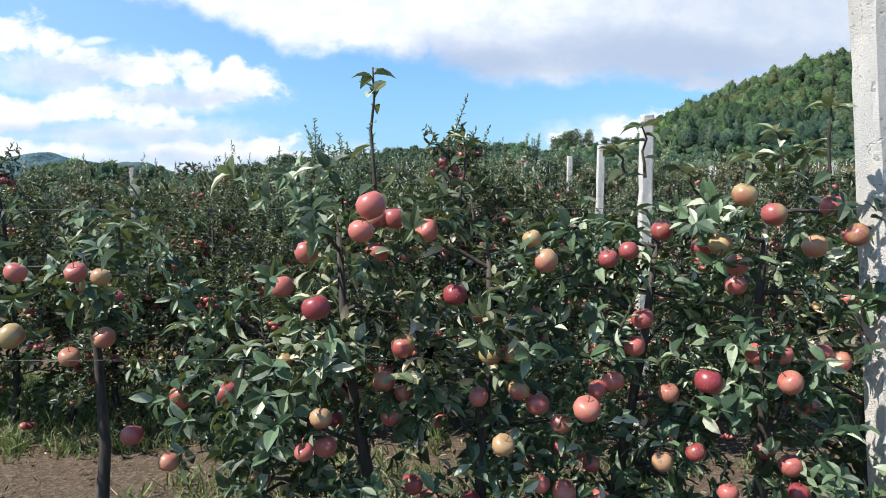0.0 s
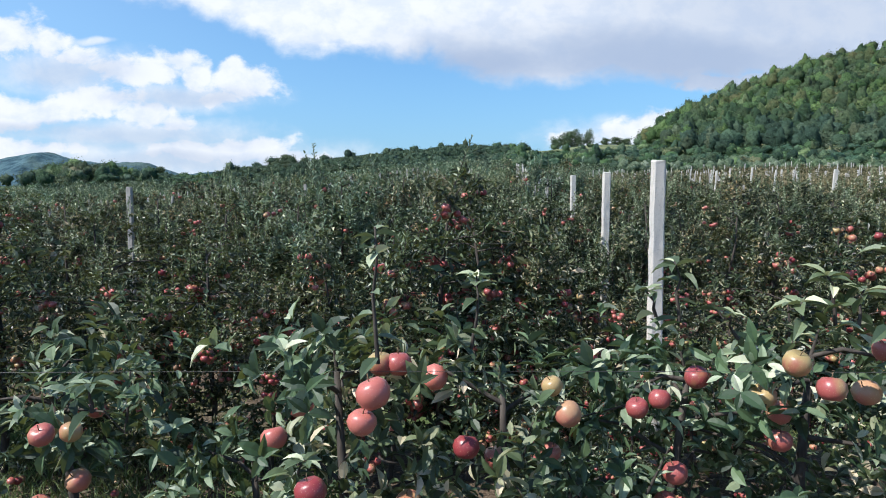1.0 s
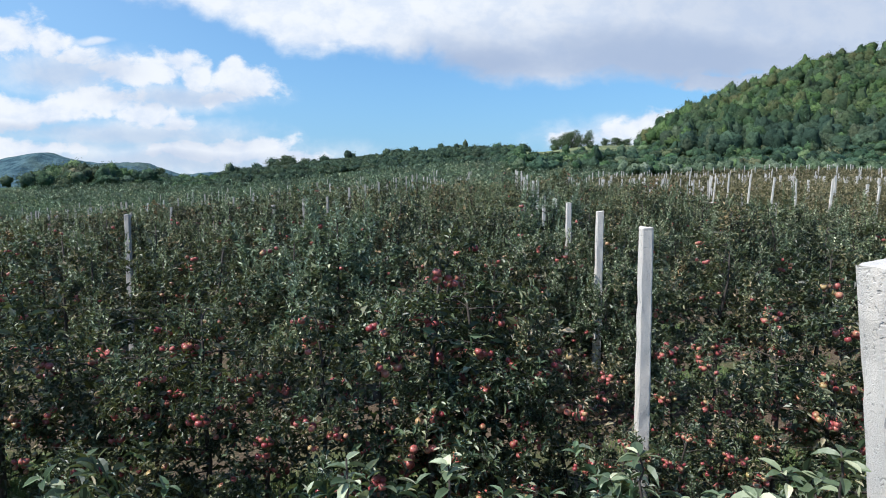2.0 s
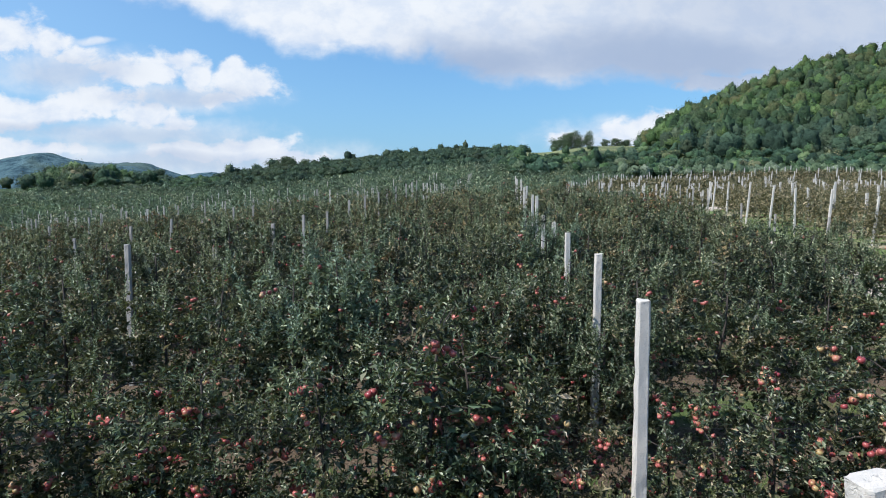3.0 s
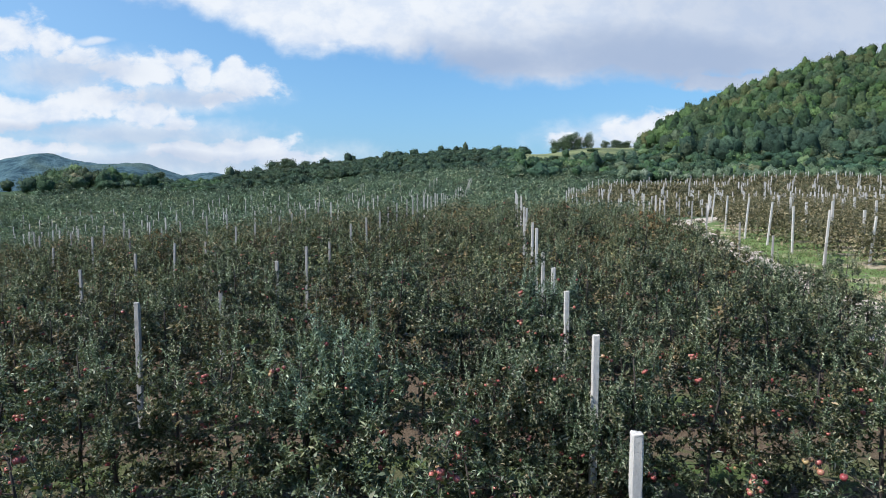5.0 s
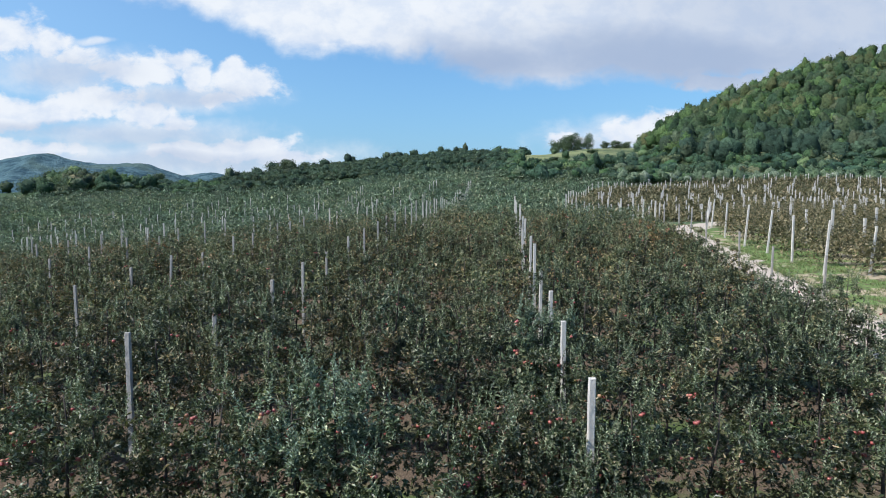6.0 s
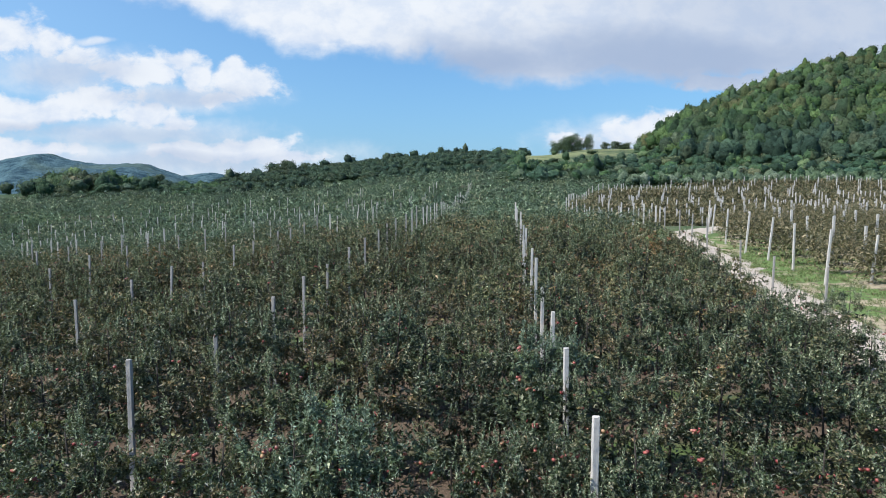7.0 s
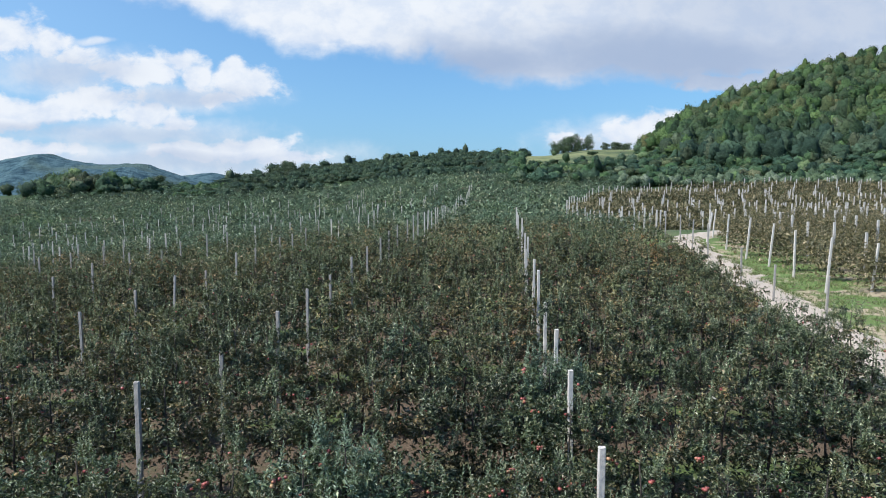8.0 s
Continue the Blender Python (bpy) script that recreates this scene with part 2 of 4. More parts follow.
def apple_material(name, far=False):
    m, n = material(name)
    pos = n.add("ShaderNodeTexCoord").outputs["Object"]
    rnd = n.add("ShaderNodeNewGeometry").outputs["Random Per Island"] if far else n.add("ShaderNodeObjectInfo").outputs["Random"]
    under = n.mix(rnd, (.33, .27, .10), (.42, .23, .13))
    red = n.mix(rnd, (.25, .045, .046), (.42, .13, .10)) if far else n.mix(rnd, (.24, .034, .042), (.47, .145, .115))
    stripes = n.noise(n.vmath("MULTIPLY", pos, (1, 1, .35)), 55.0, 4.0)
    face = n.noise(pos, 9.0, 2.0) if not far else n.noise(n.add("ShaderNodeNewGeometry").outputs["Position"], 12.0, 2.0)
    lo = n.math("MULTIPLY", n.math("FRACT", n.math("MULTIPLY", rnd, 7.3)), .60)
    blush = n.ramp(n.math("MULTIPLY_ADD", stripes, .25, face), lo, n.math("ADD", lo, .28))
    col = n.mix(blush, under, red)
    dots = n.ramp(n.noise(pos, 420.0, 1.0), .66, .72, 0.0, .35)
    finish(n, n.mix(dots, col, (.62, .48, .30)), .36, n.noise(pos, 25.0, 2.0), .08, .004)
    return m


def concrete_material(name, tone):
    m, n = material(name)
    pos = n.add("ShaderNodeTexCoord").outputs["Object"]
    rnd = n.add("ShaderNodeObjectInfo").outputs["Random"]
    stain = n.noise(n.vmath("MULTIPLY", pos, (1, 1, .3)), 9.0, 5.0)
    grit = n.noise(pos, 160.0, 4.0, .7)
    pit = n.ramp(n.noise(pos, 70.0, 2.0), .60, .70)
    col = n.mix(n.ramp(stain, .35, .75), tuple(c * tone for c in (.66, .585, .51)), tuple(c * tone for c in (.42, .40, .38)))
    col = n.mix(n.math("MULTIPLY", rnd, .35), col, (.36, .35, .34))
    col = n.mix(n.math("MULTIPLY", pit, .5), col, (.25, .24, .23))
    finish(n, n.mix(n.ramp(grit, .3, .8, 0.0, .3), col, tuple(c * tone for c in (.75, .73, .70))), .9, n.math("SUBTRACT", grit, n.math("MULTIPLY", pit, .8)), .6, .006)
    return m


def ground_material():
    m, n = material("orchard_ground")
    pos = n.add("ShaderNodeNewGeometry").outputs["Position"]
    sp = n.add("ShaderNodeSeparateXYZ", {0: pos})
    big, mid, fine = n.noise(pos, .35, 4.0), n.noise(pos, 3.0, 5.0), n.noise(pos, 38.0, 5.0, .7)
    soil = n.colours(fine, [(.25, (.034, .023, .015)), (.5, (.108, .076, .051)), (.72, (.24, .18, .13)), (.9, (.40, .325, .25))])
    grass = n.colours(n.noise(pos, 22.0, 5.0, .7), [(.3, (.034, .055, .016)), (.55, (.082, .115, .036)), (.8, (.19, .205, .085))])
    lane = n.math("PINGPONG", n.math("ADD", sp.outputs[1], -1.4 + 31), 1.55)
    grown = n.ramp(n.math("MULTIPLY_ADD", n.math("SUBTRACT", mid, .5), 2.2, lane), .75, 1.35)
    grown = n.math("MULTIPLY", grown, n.ramp(big, .35, .6))
    verge = n.math("MULTIPLY", n.ramp(sp.outputs[0], 14.0, 15.5), n.ramp(mid, .36, .48))
    turf = n.colours(n.noise(pos, 9.0, 5.0, .7), [(.3, (.055, .10, .03)), (.5, (.125, .19, .055)), (.75, (.27, .30, .12))])
    turf = n.mix(n.ramp(n.noise(pos, .4, 4.0), .48, .58), turf, (.38, .31, .21))
    grass = n.mix(n.ramp(sp.outputs[0], 14.0, 15.5), grass, turf)
    far = n.math("MULTIPLY", n.ramp(sp.outputs[1], 28.0, 60.0), n.ramp(n.noise(pos, .2, 4.0), .25, .5))
    cover = n.math("MAXIMUM", n.math("MAXIMUM", grown, verge), far)
    grass = n.mix(n.ramp(sp.outputs[1], 46.0, 66.0, 0.0, .85), grass, n.colours(n.noise(pos, 2.5, 5.0, .7), [(.3, (.022, .042, .018)), (.6, (.045, .075, .032)), (.85, (.085, .115, .05))]))
    meadow = n.math("MULTIPLY", n.ramp(sp.outputs[1], 205.0, 240.0), n.ramp(n.noise(pos, .03, 4.0), .40, .55))
    meadow = n.math("MULTIPLY", meadow, n.ramp(n.math("MULTIPLY_ADD", sp.outputs[1], -.1, sp.outputs[0]), -4.0, 8.0))
    meadow = n.math("MULTIPLY", meadow, n.ramp(n.math("MULTIPLY_ADD", sp.outputs[1], -.3, sp.outputs[0]), -4.0, 6.0, 1.0, 0.0))
    grass = n.mix(meadow, grass, n.colours(n.noise(pos, .4, 5.0, .7), [(.35, (.13, .16, .06)), (.65, (.26, .26, .13))]))
    finish(n, n.mix(cover, soil, grass), .95, n.math("ADD", fine, mid), .7, .03, spec=.2)
    return m


def gravel_material():
    m, n = material("pale_gravel")
    pos = n.add("ShaderNodeNewGeometry").outputs["Position"]
    fine, mid = n.noise(pos, 45.0, 5.0, .7), n.noise(pos, 1.6, 4.0)
    col = n.colours(fine, [(.25, (.27, .22, .175)), (.55, (.46, .39, .32)), (.8, (.62, .54, .46))])
    finish(n, n.mix(n.ramp(mid, .45, .75, 0.0, .5), col, (.46, .38, .30)), .95, fine, .6, .02, spec=.2)
    return m


def plain_material(name, a, b, scale, rough, metal=0.0):
    m, n = material(name)
    pos = n.add("ShaderNodeTexCoord").outputs["Object"]
    v = n.noise(pos, scale, 5.0)
    finish(n, n.mix(n.ramp(v, .3, .7), a, b), rough, v, .3, .01, metal=metal)
    return m


def mountain_material():
    m, n = material("hazy_distant_woods")
    pos = n.add("ShaderNodeNewGeometry").outputs["Position"]
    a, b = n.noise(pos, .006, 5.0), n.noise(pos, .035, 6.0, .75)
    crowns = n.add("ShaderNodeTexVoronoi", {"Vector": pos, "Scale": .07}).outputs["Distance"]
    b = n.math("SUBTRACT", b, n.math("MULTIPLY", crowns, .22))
    # The blue of distance haze is mixed into the base colour of the woods.
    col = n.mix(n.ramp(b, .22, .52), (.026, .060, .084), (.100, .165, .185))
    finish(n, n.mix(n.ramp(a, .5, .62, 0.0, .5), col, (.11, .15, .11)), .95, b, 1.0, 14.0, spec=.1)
    return m


# The darker concrete mixes weathering with painted-in shade of the left columns' faces.
BARK, CONCRETE, OLD_SHADED_CONCRETE, GROUND, GRAVEL = bark_material(), concrete_material("cast_concrete", .95), concrete_material("weathered_shaded_concrete", .56), ground_material(), gravel_material()
APPLE, APPLE_FAR = apple_material("apple_skin"), apple_material("apple_skin_small", True)
STEM = plain_material("apple_stem", (.09, .06, .03), (.16, .11, .06), 60.0, .8)
WIRE = plain_material("galvanised_wire", (.05, .046, .042), (.11, .10, .095), 40.0, .7, .3)
GRASS = leaf_material("grass_blades", [(0, (.06, .10, .025)), (.5, (.13, .19, .055)), (.85, (.24, .28, .10)), (1, (.46, .40, .22))], (.36, .31, .18), .5, rough=.6, scale=1.2)
MOUNTAIN = mountain_material()


# ---------------------------------------------------------------- mesh helpers
def mesh_of(name, verts, faces, mat, smooth=False):
    """A mesh from an array of vertices and one or more arrays of equal-sided faces."""
    me = bpy.data.meshes.new(name)
    verts = np.asarray(verts, np.float32)
    blocks = [np.asarray(f, np.int32) for f in (faces if isinstance(faces, list) else [faces]) if len(f)]
    loops = np.concatenate([f.ravel() for f in blocks])
    sizes = np.concatenate([np.full(len(f), f.shape[1], np.int32) for f in blocks])
    me.vertices.add(len(verts)), me.loops.add(len(loops)), me.polygons.add(len(sizes))
    me.vertices.foreach_set("co", verts.ravel())
    me.loops.foreach_set("vertex_index", loops)
    me.polygons.foreach_set("loop_start", np.concatenate([[0], np.cumsum(sizes)[:-1]]).astype(np.int32))
    me.polygons.foreach_set("use_smooth", np.full(len(sizes), smooth))
    me.update(calc_edges=True)
    me.validate()
    me.materials.append(mat)
    return me


def part(name, me, parent, label=""):
    ob = new(name, me)
    ob.parent = parent
    return tagged(ob, label)


class Heap:
    """Collects vertices and quads/triangles."""

    def __init__(self):
        self.v, self.q, self.t, self.n = [], [], [], 0

    def add(self, v, quads=None, tris=None):
        self.v.append(np.asarray(v, float))
        if quads is not None and len(quads):
            self.q.append(np.asarray(quads) + self.n)
        if tris is not None and len(tris):
            self.t.append(np.asarray(tris) + self.n)
        self.n += len(v)

    def mesh(self, name, mat, smooth=False):
        f = []
        if self.q:
            f.append(np.concatenate(self.q))
        if self.t:
            f.append(np.concatenate(self.t))
        return mesh_of(name, np.concatenate(self.v), f, mat, smooth)


def tube(heap, pts, radii, sides=6):
    pts = np.asarray(pts, float)
    k = len(pts)
    ring = np.linspace(0, 2 * np.pi, sides, endpoint=False)
    v = []
    for i in range(k):
        d = pts[min(i + 1, k - 1)] - pts[max(i - 1, 0)]
        d /= np.linalg.norm(d) + 1e-9
        a = np.cross(d, (0, 0, 1) if abs(d[2]) < .9 else (1, 0, 0))
        a /= np.linalg.norm(a)
        b = np.cross(d, a)
        v.append(pts[i] + radii[i] * (np.cos(ring)[:, None] * a + np.sin(ring)[:, None] * b))
    q = [(i * sides + j, i * sides + (j + 1) % sides, (i + 1) * sides + (j + 1) % sides, (i + 1) * sides + j) for i in range(k - 1) for j in range(sides)]
    v = np.concatenate(v + [pts[-1:]])
    top = (k - 1) * sides
    heap.add(v, q, [(top + j, top + (j + 1) % sides, k * sides) for j in range(sides)])


def unit(v):
    return v / (np.linalg.norm(v, axis=-1, keepdims=True) + 1e-9)


# leaf outlines of unit length along y: fine, plain and coarse
def leaf_shape(detail):
    if detail == 0:
        st = [(.22, .16), (.5, .225), (.78, .145)]
        v = [(0, 0, 0)]
        for y, w in st:
            z = -.30 * y * y
            v += [(-w, y, z + w * .55), (0, y, z), (w, y, z + w * .55)]
        v.append((0, 1, -.34))
        q = []
        for i in (0, 1):
            a = 1 + 3 * i
            q += [(a, a + 1, a + 4, a + 3), (a + 1, a + 2, a + 5, a + 4)]
        return np.array(v), np.array(q), np.array([(0, 2, 1), (0, 3, 2), (7, 8, 10), (8, 9, 10)])
    if detail == 1:
        v = [(0, 0, 0), (-.17, .3, .09), (-.155, .68, .02), (0, 1, -.2), (.155, .68, .02), (.17, .3, .09)]
        return np.array(v), np.array([(0, 3, 2, 1), (0, 5, 4, 3)]), np.zeros((0, 3), int)
    v = [(0, 0, 0), (-.215, .48, .1), (0, 1, -.12), (.215, .48, .1)]
    return np.array(v), np.zeros((0, 4), int), np.array([(0, 2, 1), (0, 3, 2)])


def leaves(heap, rng, pos, way, size, detail, up=.6, spread=.35, facing=None):
    """Leaves at pos that point along way, with upper sides turned more or less upwards."""
    n = len(pos)
    if not n:
        return
    d = unit(way)
    nrm = rng.normal(0, spread, (n, 3)) + (np.array((0, 0, up)) if facing is None else facing)
    side = unit(np.cross(d, nrm))
    nrm = np.cross(side, d)
    tv, tq, tt = leaf_shape(detail)
    size = np.broadcast_to(size, (n,))[:, None, None]
    wide = rng.uniform(.8, 1.15, (n, 1, 1))
    v = pos[:, None] + size * (tv[None, :, 0:1] * wide * side[:, None] + tv[None, :, 1:2] * d[:, None] + tv[None, :, 2:3] * rng.uniform(.4, 1.5, (n, 1, 1)) * nrm[:, None])
    off = (np.arange(n) * len(tv))[:, None, None]
    heap.add(v.reshape(-1, 3), (tq[None] + off).reshape(-1, 4), (tt[None] + off).reshape(-1, 3))


# ---------------------------------------------------------------- terrain
BEARING = (-1.2, -.68, -.5, -.33, -.26, -.15, .04, .15, .22, .30, .37, .5, .68, 1.2)
RIDGE_AWAY = (230, 230, 240, 260, 330, 380, 420, 430, 440, 440, 440, 450, 460, 460)
RIDGE_RISE = (-.009, -.009, .002, .010, .022, .036, .053, .051, .061, .061, .104, .161, .206, .21)
# the orchard floor's level along the way: flat, up to a low crest, a dip, then the far slope
ALONG = (14, 48, 60, 80, 95, 110, 160, 300)
LEVEL = (-1.8, -.35, -.45, -.8, -.3, .3, 3.2, 10)
ROW_GAP, ROW_FIRST = 3.1, 1.4


def step(a, b, v):
    u = np.clip((v - a) / (b - a), 0, 1)
    return u * u * (3 - 2 * u)


def ground_z(x, y):
    x, y = np.asarray(x, float), np.asarray(y, float)
    low = np.interp(y, ALONG, LEVEL) - .093 * np.clip(-x - .5, 0, 65) * step(6, 18, y)
    low = low - .35 * step(4, 13, x) * step(12, 24, y) * (1 - step(36, 60, y))
    low = low + .45 * step(52, 75, y) * np.sin(y * .21 + x * .045) + .25 * step(52, 75, y) * np.sin(y * .09 - x * .07)
    a = x / np.maximum(y, 20)
    d = np.interp(a, BEARING, RIDGE_AWAY)
    top = 3.5 + d * np.interp(a, BEARING, RIDGE_RISE)
    u = np.clip((y - 110) / (d - 110), 0, 1)
    far = low + (top - low) * u ** (1.3 + .5 * step(.2, .45, a))
    past = np.clip(y - d, 0, None)
    far = far - .00012 * np.minimum(past, 300) ** 2 - .12 * past
    return np.maximum(far, -25)


def build_ground():
    g = np.linspace(-1, 1, 151)
    xs = np.sinh(g * 6.5) / np.sinh(6.5) * 4600
    near = np.arange(-12, 70, .7)
    ys = np.concatenate([-np.geomspace(4600, 14, 24), near, np.geomspace(71, 520, 90), np.geomspace(560, 4700, 24)])
    X, Y = np.meshgrid(xs, ys)
    Z = ground_z(X, Y)
    bump = np.array([[noise.noise(Vector((x * .9, y * .9, 0))) for x in xs] for y in ys])
    Z = Z + .05 * bump * (np.hypot(X, Y) < 80)
    w, h = len(xs), len(ys)
    i = (np.arange(h - 1)[:, None] * w + np.arange(w - 1)[None]).ravel()
    ob = new("ground", mesh_of("ground", np.stack([X, Y, Z], -1).reshape(-1, 3), np.stack([i, i + 1, i + w + 1, i + w], -1), GROUND, True))
    tagged(ob, "dry orchard soil with patchy grass lanes rising to hills", "ground", kind="structure")


build_ground()

ROAD = [(-6, -60), (1.5, -30), (6.2, -10), (9.0, 4), (11.2, 12), (13.4, 20), (14.4, 24), (15.1, 28.5), (15.9, 34), (16.9, 40), (17.7, 46), (18.8, 51), (21.4, 56.5), (27, 62), (36, 68)]


def road_x(y):
    return np.interp(y, [p[1] for p in ROAD], [p[0] for p in ROAD])


def build_road():
    rng = np.random.default_rng(5)
    c = np.array(ROAD, float)
    s = np.concatenate([[0], np.cumsum(np.linalg.norm(np.diff(c, axis=0), axis=1))])
    t = np.linspace(0, s[-1], 260)
    p = np.stack([np.interp(t, s, c[:, 0]), np.interp(t, s, c[:, 1])], -1)
    d = unit(np.gradient(p, axis=0))
    nrm = np.stack([d[:, 1], -d[:, 0]], -1)
    ks = np.linspace(-1, 1, 9)
    half = 1.24 + .14 * np.sin(t * .7) + .16 * np.sin(t * 2.3) + rng.normal(0, .14, len(t))
    v = []
    for k in ks:
        q = p + nrm * (k * half)[:, None]
        v.append(np.column_stack([q, ground_z(q[:, 0], q[:, 1]) + .07 - .09 * abs(k) ** 6 + rng.normal(0, .008, len(t)) - .03 * (abs(abs(k) - .5) < .1)]))
    v = np.stack(v, 1)
    i = (np.arange(len(t) - 1)[:, None] * 9 + np.arange(8)[None]).ravel()
    ob = new("road", mesh_of("road", v.reshape(-1, 3), np.stack([i, i + 1, i + 10, i + 9], -1), GRAVEL, True))
    tagged(ob, "pale gravel farm track winding between orchard blocks", "track", kind="structure")


build_road()


def build_mountain(name, label, bearings, rises, away, depth, seed):
    """A far wooded range with its crest given by slopes over bearings."""
    us = np.linspace(bearings[0], bearings[-1], 160)
    crest = np.interp(us, bearings, rises) * away + 3.5
    v = []
    rowsn = 26
    for j in range(rowsn):
        f = j / (rowsn - 1)
        y = away - depth + 2 * depth * f
        fall = 1 - abs(2 * f - 1) ** 1.3
        for u, c in zip(us, crest):
            x = u * away * (1 + (y - away) / away * .5)
            ridge = noise.fractal(Vector((x * .004, y * .004, seed)), 1.0, 2.0, 5)
            v.append((x, y, -30 + (c + 30) * fall + ridge * 60 * fall * (1 - fall) * 2 + noise.noise(Vector((x * .05, y * .05, seed))) * 3))
    i = (np.arange(rowsn - 1)[:, None] * 160 + np.arange(159)[None]).ravel()
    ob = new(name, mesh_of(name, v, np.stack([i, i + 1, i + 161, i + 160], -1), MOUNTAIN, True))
    tagged(ob, label, "mountain", kind="structure")


build_mountain("backdrop", "distant wooded mountain with a low peak, haze painted in as blue-green", (-1.2, -.75, -.68, -.63, -.593, -.56, -.52, -.45, -.415, -.39, -.36, -.3, -.1),
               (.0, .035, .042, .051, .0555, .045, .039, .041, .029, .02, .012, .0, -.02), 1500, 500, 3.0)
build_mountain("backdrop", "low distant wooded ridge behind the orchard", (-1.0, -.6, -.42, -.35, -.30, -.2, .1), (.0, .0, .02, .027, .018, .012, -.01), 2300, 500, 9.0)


# ---------------------------------------------------------------- posts and wires
def post_mesh(seed, height, mat, w=.10, d=.09, chips=True):
    """A cast concrete post with bevelled, chipped edges and a step where the mould joined."""
    rng = np.random.default_rng(seed)
    zs = np.concatenate([[0], np.linspace(.12, height - .02, 26), [height - .006, height]])
    h = Heap()
    v = []
    for z in zs:
        k = 1.0 + .05 * (height - z) / height
        if z > height - .01:
            k *= .93 if z > height - .003 else .98
        if z < height * .62:
            k *= 1.03
        a, b, c = w / 2 * k, d / 2 * k, .012
        ring = [(-a + c, -b), (a - c, -b), (a, -b + c), (a, b - c), (a - c, b), (-a + c, b), (-a, b - c), (-a, -b + c)]
        for x, y in ring:
            j = rng.normal(0, .0016, 2) - (np.array((x, y)) * abs(rng.normal(0, .06)) * (rng.random() < .18) if chips else 0)
            v.append((x + j[0], y + j[1], z + (rng.normal(0, .003) if z > height - .02 else 0)))
    n = len(zs)
    q = [(i * 8 + j, i * 8 + (j + 1) % 8, (i + 1) * 8 + (j + 1) % 8, (i + 1) * 8 + j) for i in range(n - 1) for j in range(8)]
    v.append((0, 0, height + .002))
    h.add(v, q, [((n - 1) * 8 + j, (n - 1) * 8 + (j + 1) % 8, n * 8) for j in range(8)])
    return h.mesh("concrete_post", mat)


POST_SINK = .25
POST_MESHES = [post_mesh(40 + i, 2.35 + POST_SINK, CONCRETE if i < 5 else OLD_SHADED_CONCRETE) for i in range(8)]


def add_post(x, y, top=2.35, lean_x=0.0, lean_y=0.0, turn=0.0, width=1.0, which=0, label="weathered grey concrete trellis post standing in the tree row", group="trellis posts"):
    ob = new("trellis_post", POST_MESHES[which])
    z = float(ground_z(x, y))
    s = (top + POST_SINK) / (2.35 + POST_SINK)
    ob.matrix_world = pose(x, y, z, lean_y, lean_x, turn) @ Matrix.Diagonal((width, width, s, 1)) @ Matrix.Translation((0, 0, -POST_SINK))
    return tagged(ob, label, "post", group, "")


TREE_BACK = .38  # the trunks stand this far behind the posts


def row_y(k):
    return ROW_FIRST + ROW_GAP * k


def column_x(c, y):
    return 1.14 + .087 * y - 7.1 * c


prng = np.random.default_rng(11)
POSTED = []
for k in range(16):
    for c in range(0, 8):
        y = row_y(k)
        x = column_x(c, y)
        top = 2.35
        lx, ly, tn = prng.normal(0, .7), prng.normal(0, .6), prng.normal(0, 3)
        if c == 0:
            x += (-.155, -.14, 0, 0, 0, 0, 0, 0)[k] if k < 8 else prng.normal(0, .08)
            top = (2.41, 2.30, 2.31, 2.35, 2.38, 2.28, 2.62, 2.5)[k] if k < 8 else 2.46 + prng.normal(0, .1)
            if k == 0:
                x, y = 1.27, y + .22
            if k < 3:
                lx, ly = (-6.1, -.3, .3)[k], 0
        elif c == 1 and 2 < k:
            x += (0, .06, .20, .06, -.03)[k - 3] if k < 8 else prng.normal(0, .05)
            top, lx = ((2.3, 2.30, 2.40, 2.38, 2.25)[k - 3] if k < 8 else 2.42), 0
        else:
            x += prng.normal(0, .15)
            top += prng.normal(-.05, .12)
            if c == 1 and k < 3:
                continue
        if x < -.78 * y - 3 or (k == 0 and c > 0):
            continue
        add_post(x, y, top, lx, ly, tn, 1.0 if k == 0 else .82, which=(k * 3) % 5 if c == 0 else 5 + (k + c) % 3)
        POSTED.append((x, y))


def build_wires(k):
    y = row_y(k)
    z0 = -1.8
    thing = new("trellis_wires")
    thing.location = (0, y, z0)
    xs = np.linspace(-9 - 2 * k, 9, 40)
    for h in (.8, 1.42, 1.76):
        hp = Heap()
        sag = .02 * np.sin(xs * np.pi / 7.1) ** 2
        tube(hp, [(x, .055, float(ground_z(x, y)) - z0 + h - s) for x, s in zip(xs, sag)], np.full(40, .0005), 4)
        part("wire", hp.mesh("wire", WIRE), thing)
    tagged(thing, "thin galvanised trellis wires strung along a tree row", "wires", "row wires")


for k in range(4):
    build_wires(k)


# ---------------------------------------------------------------- apple trees
def apple_mesh(seed, seg=8, rings=5):
    rng = np.random.default_rng(seed)
    prof = []
    for i in range(rings + 1):
        t = math.pi * i / rings
        r = math.sin(t) ** .85 * (1 + .06 * math.cos(t))
        z = math.cos(t) * .9
        z -= .28 * math.exp(-(r / .22) ** 2) if i < rings / 2 else -.16 * math.exp(-(r / .2) ** 2)
        prof.append((max(r, .02), z))
    lob = rng.uniform(0, 6)
    v = [(r * math.cos(a) * (1 + .03 * math.sin(2 * a + lob)), r * math.sin(a), z + .04 * r * math.cos(a + lob))
         for r, z in prof for a in np.linspace(0, 2 * math.pi, seg, endpoint=False)]
    q = [(i * seg + (j + 1) % seg, i * seg + j, (i + 1) * seg + j, (i + 1) * seg + (j + 1) % seg) for i in range(rings) for j in range(seg)]
    return np.array(v), np.array(q)


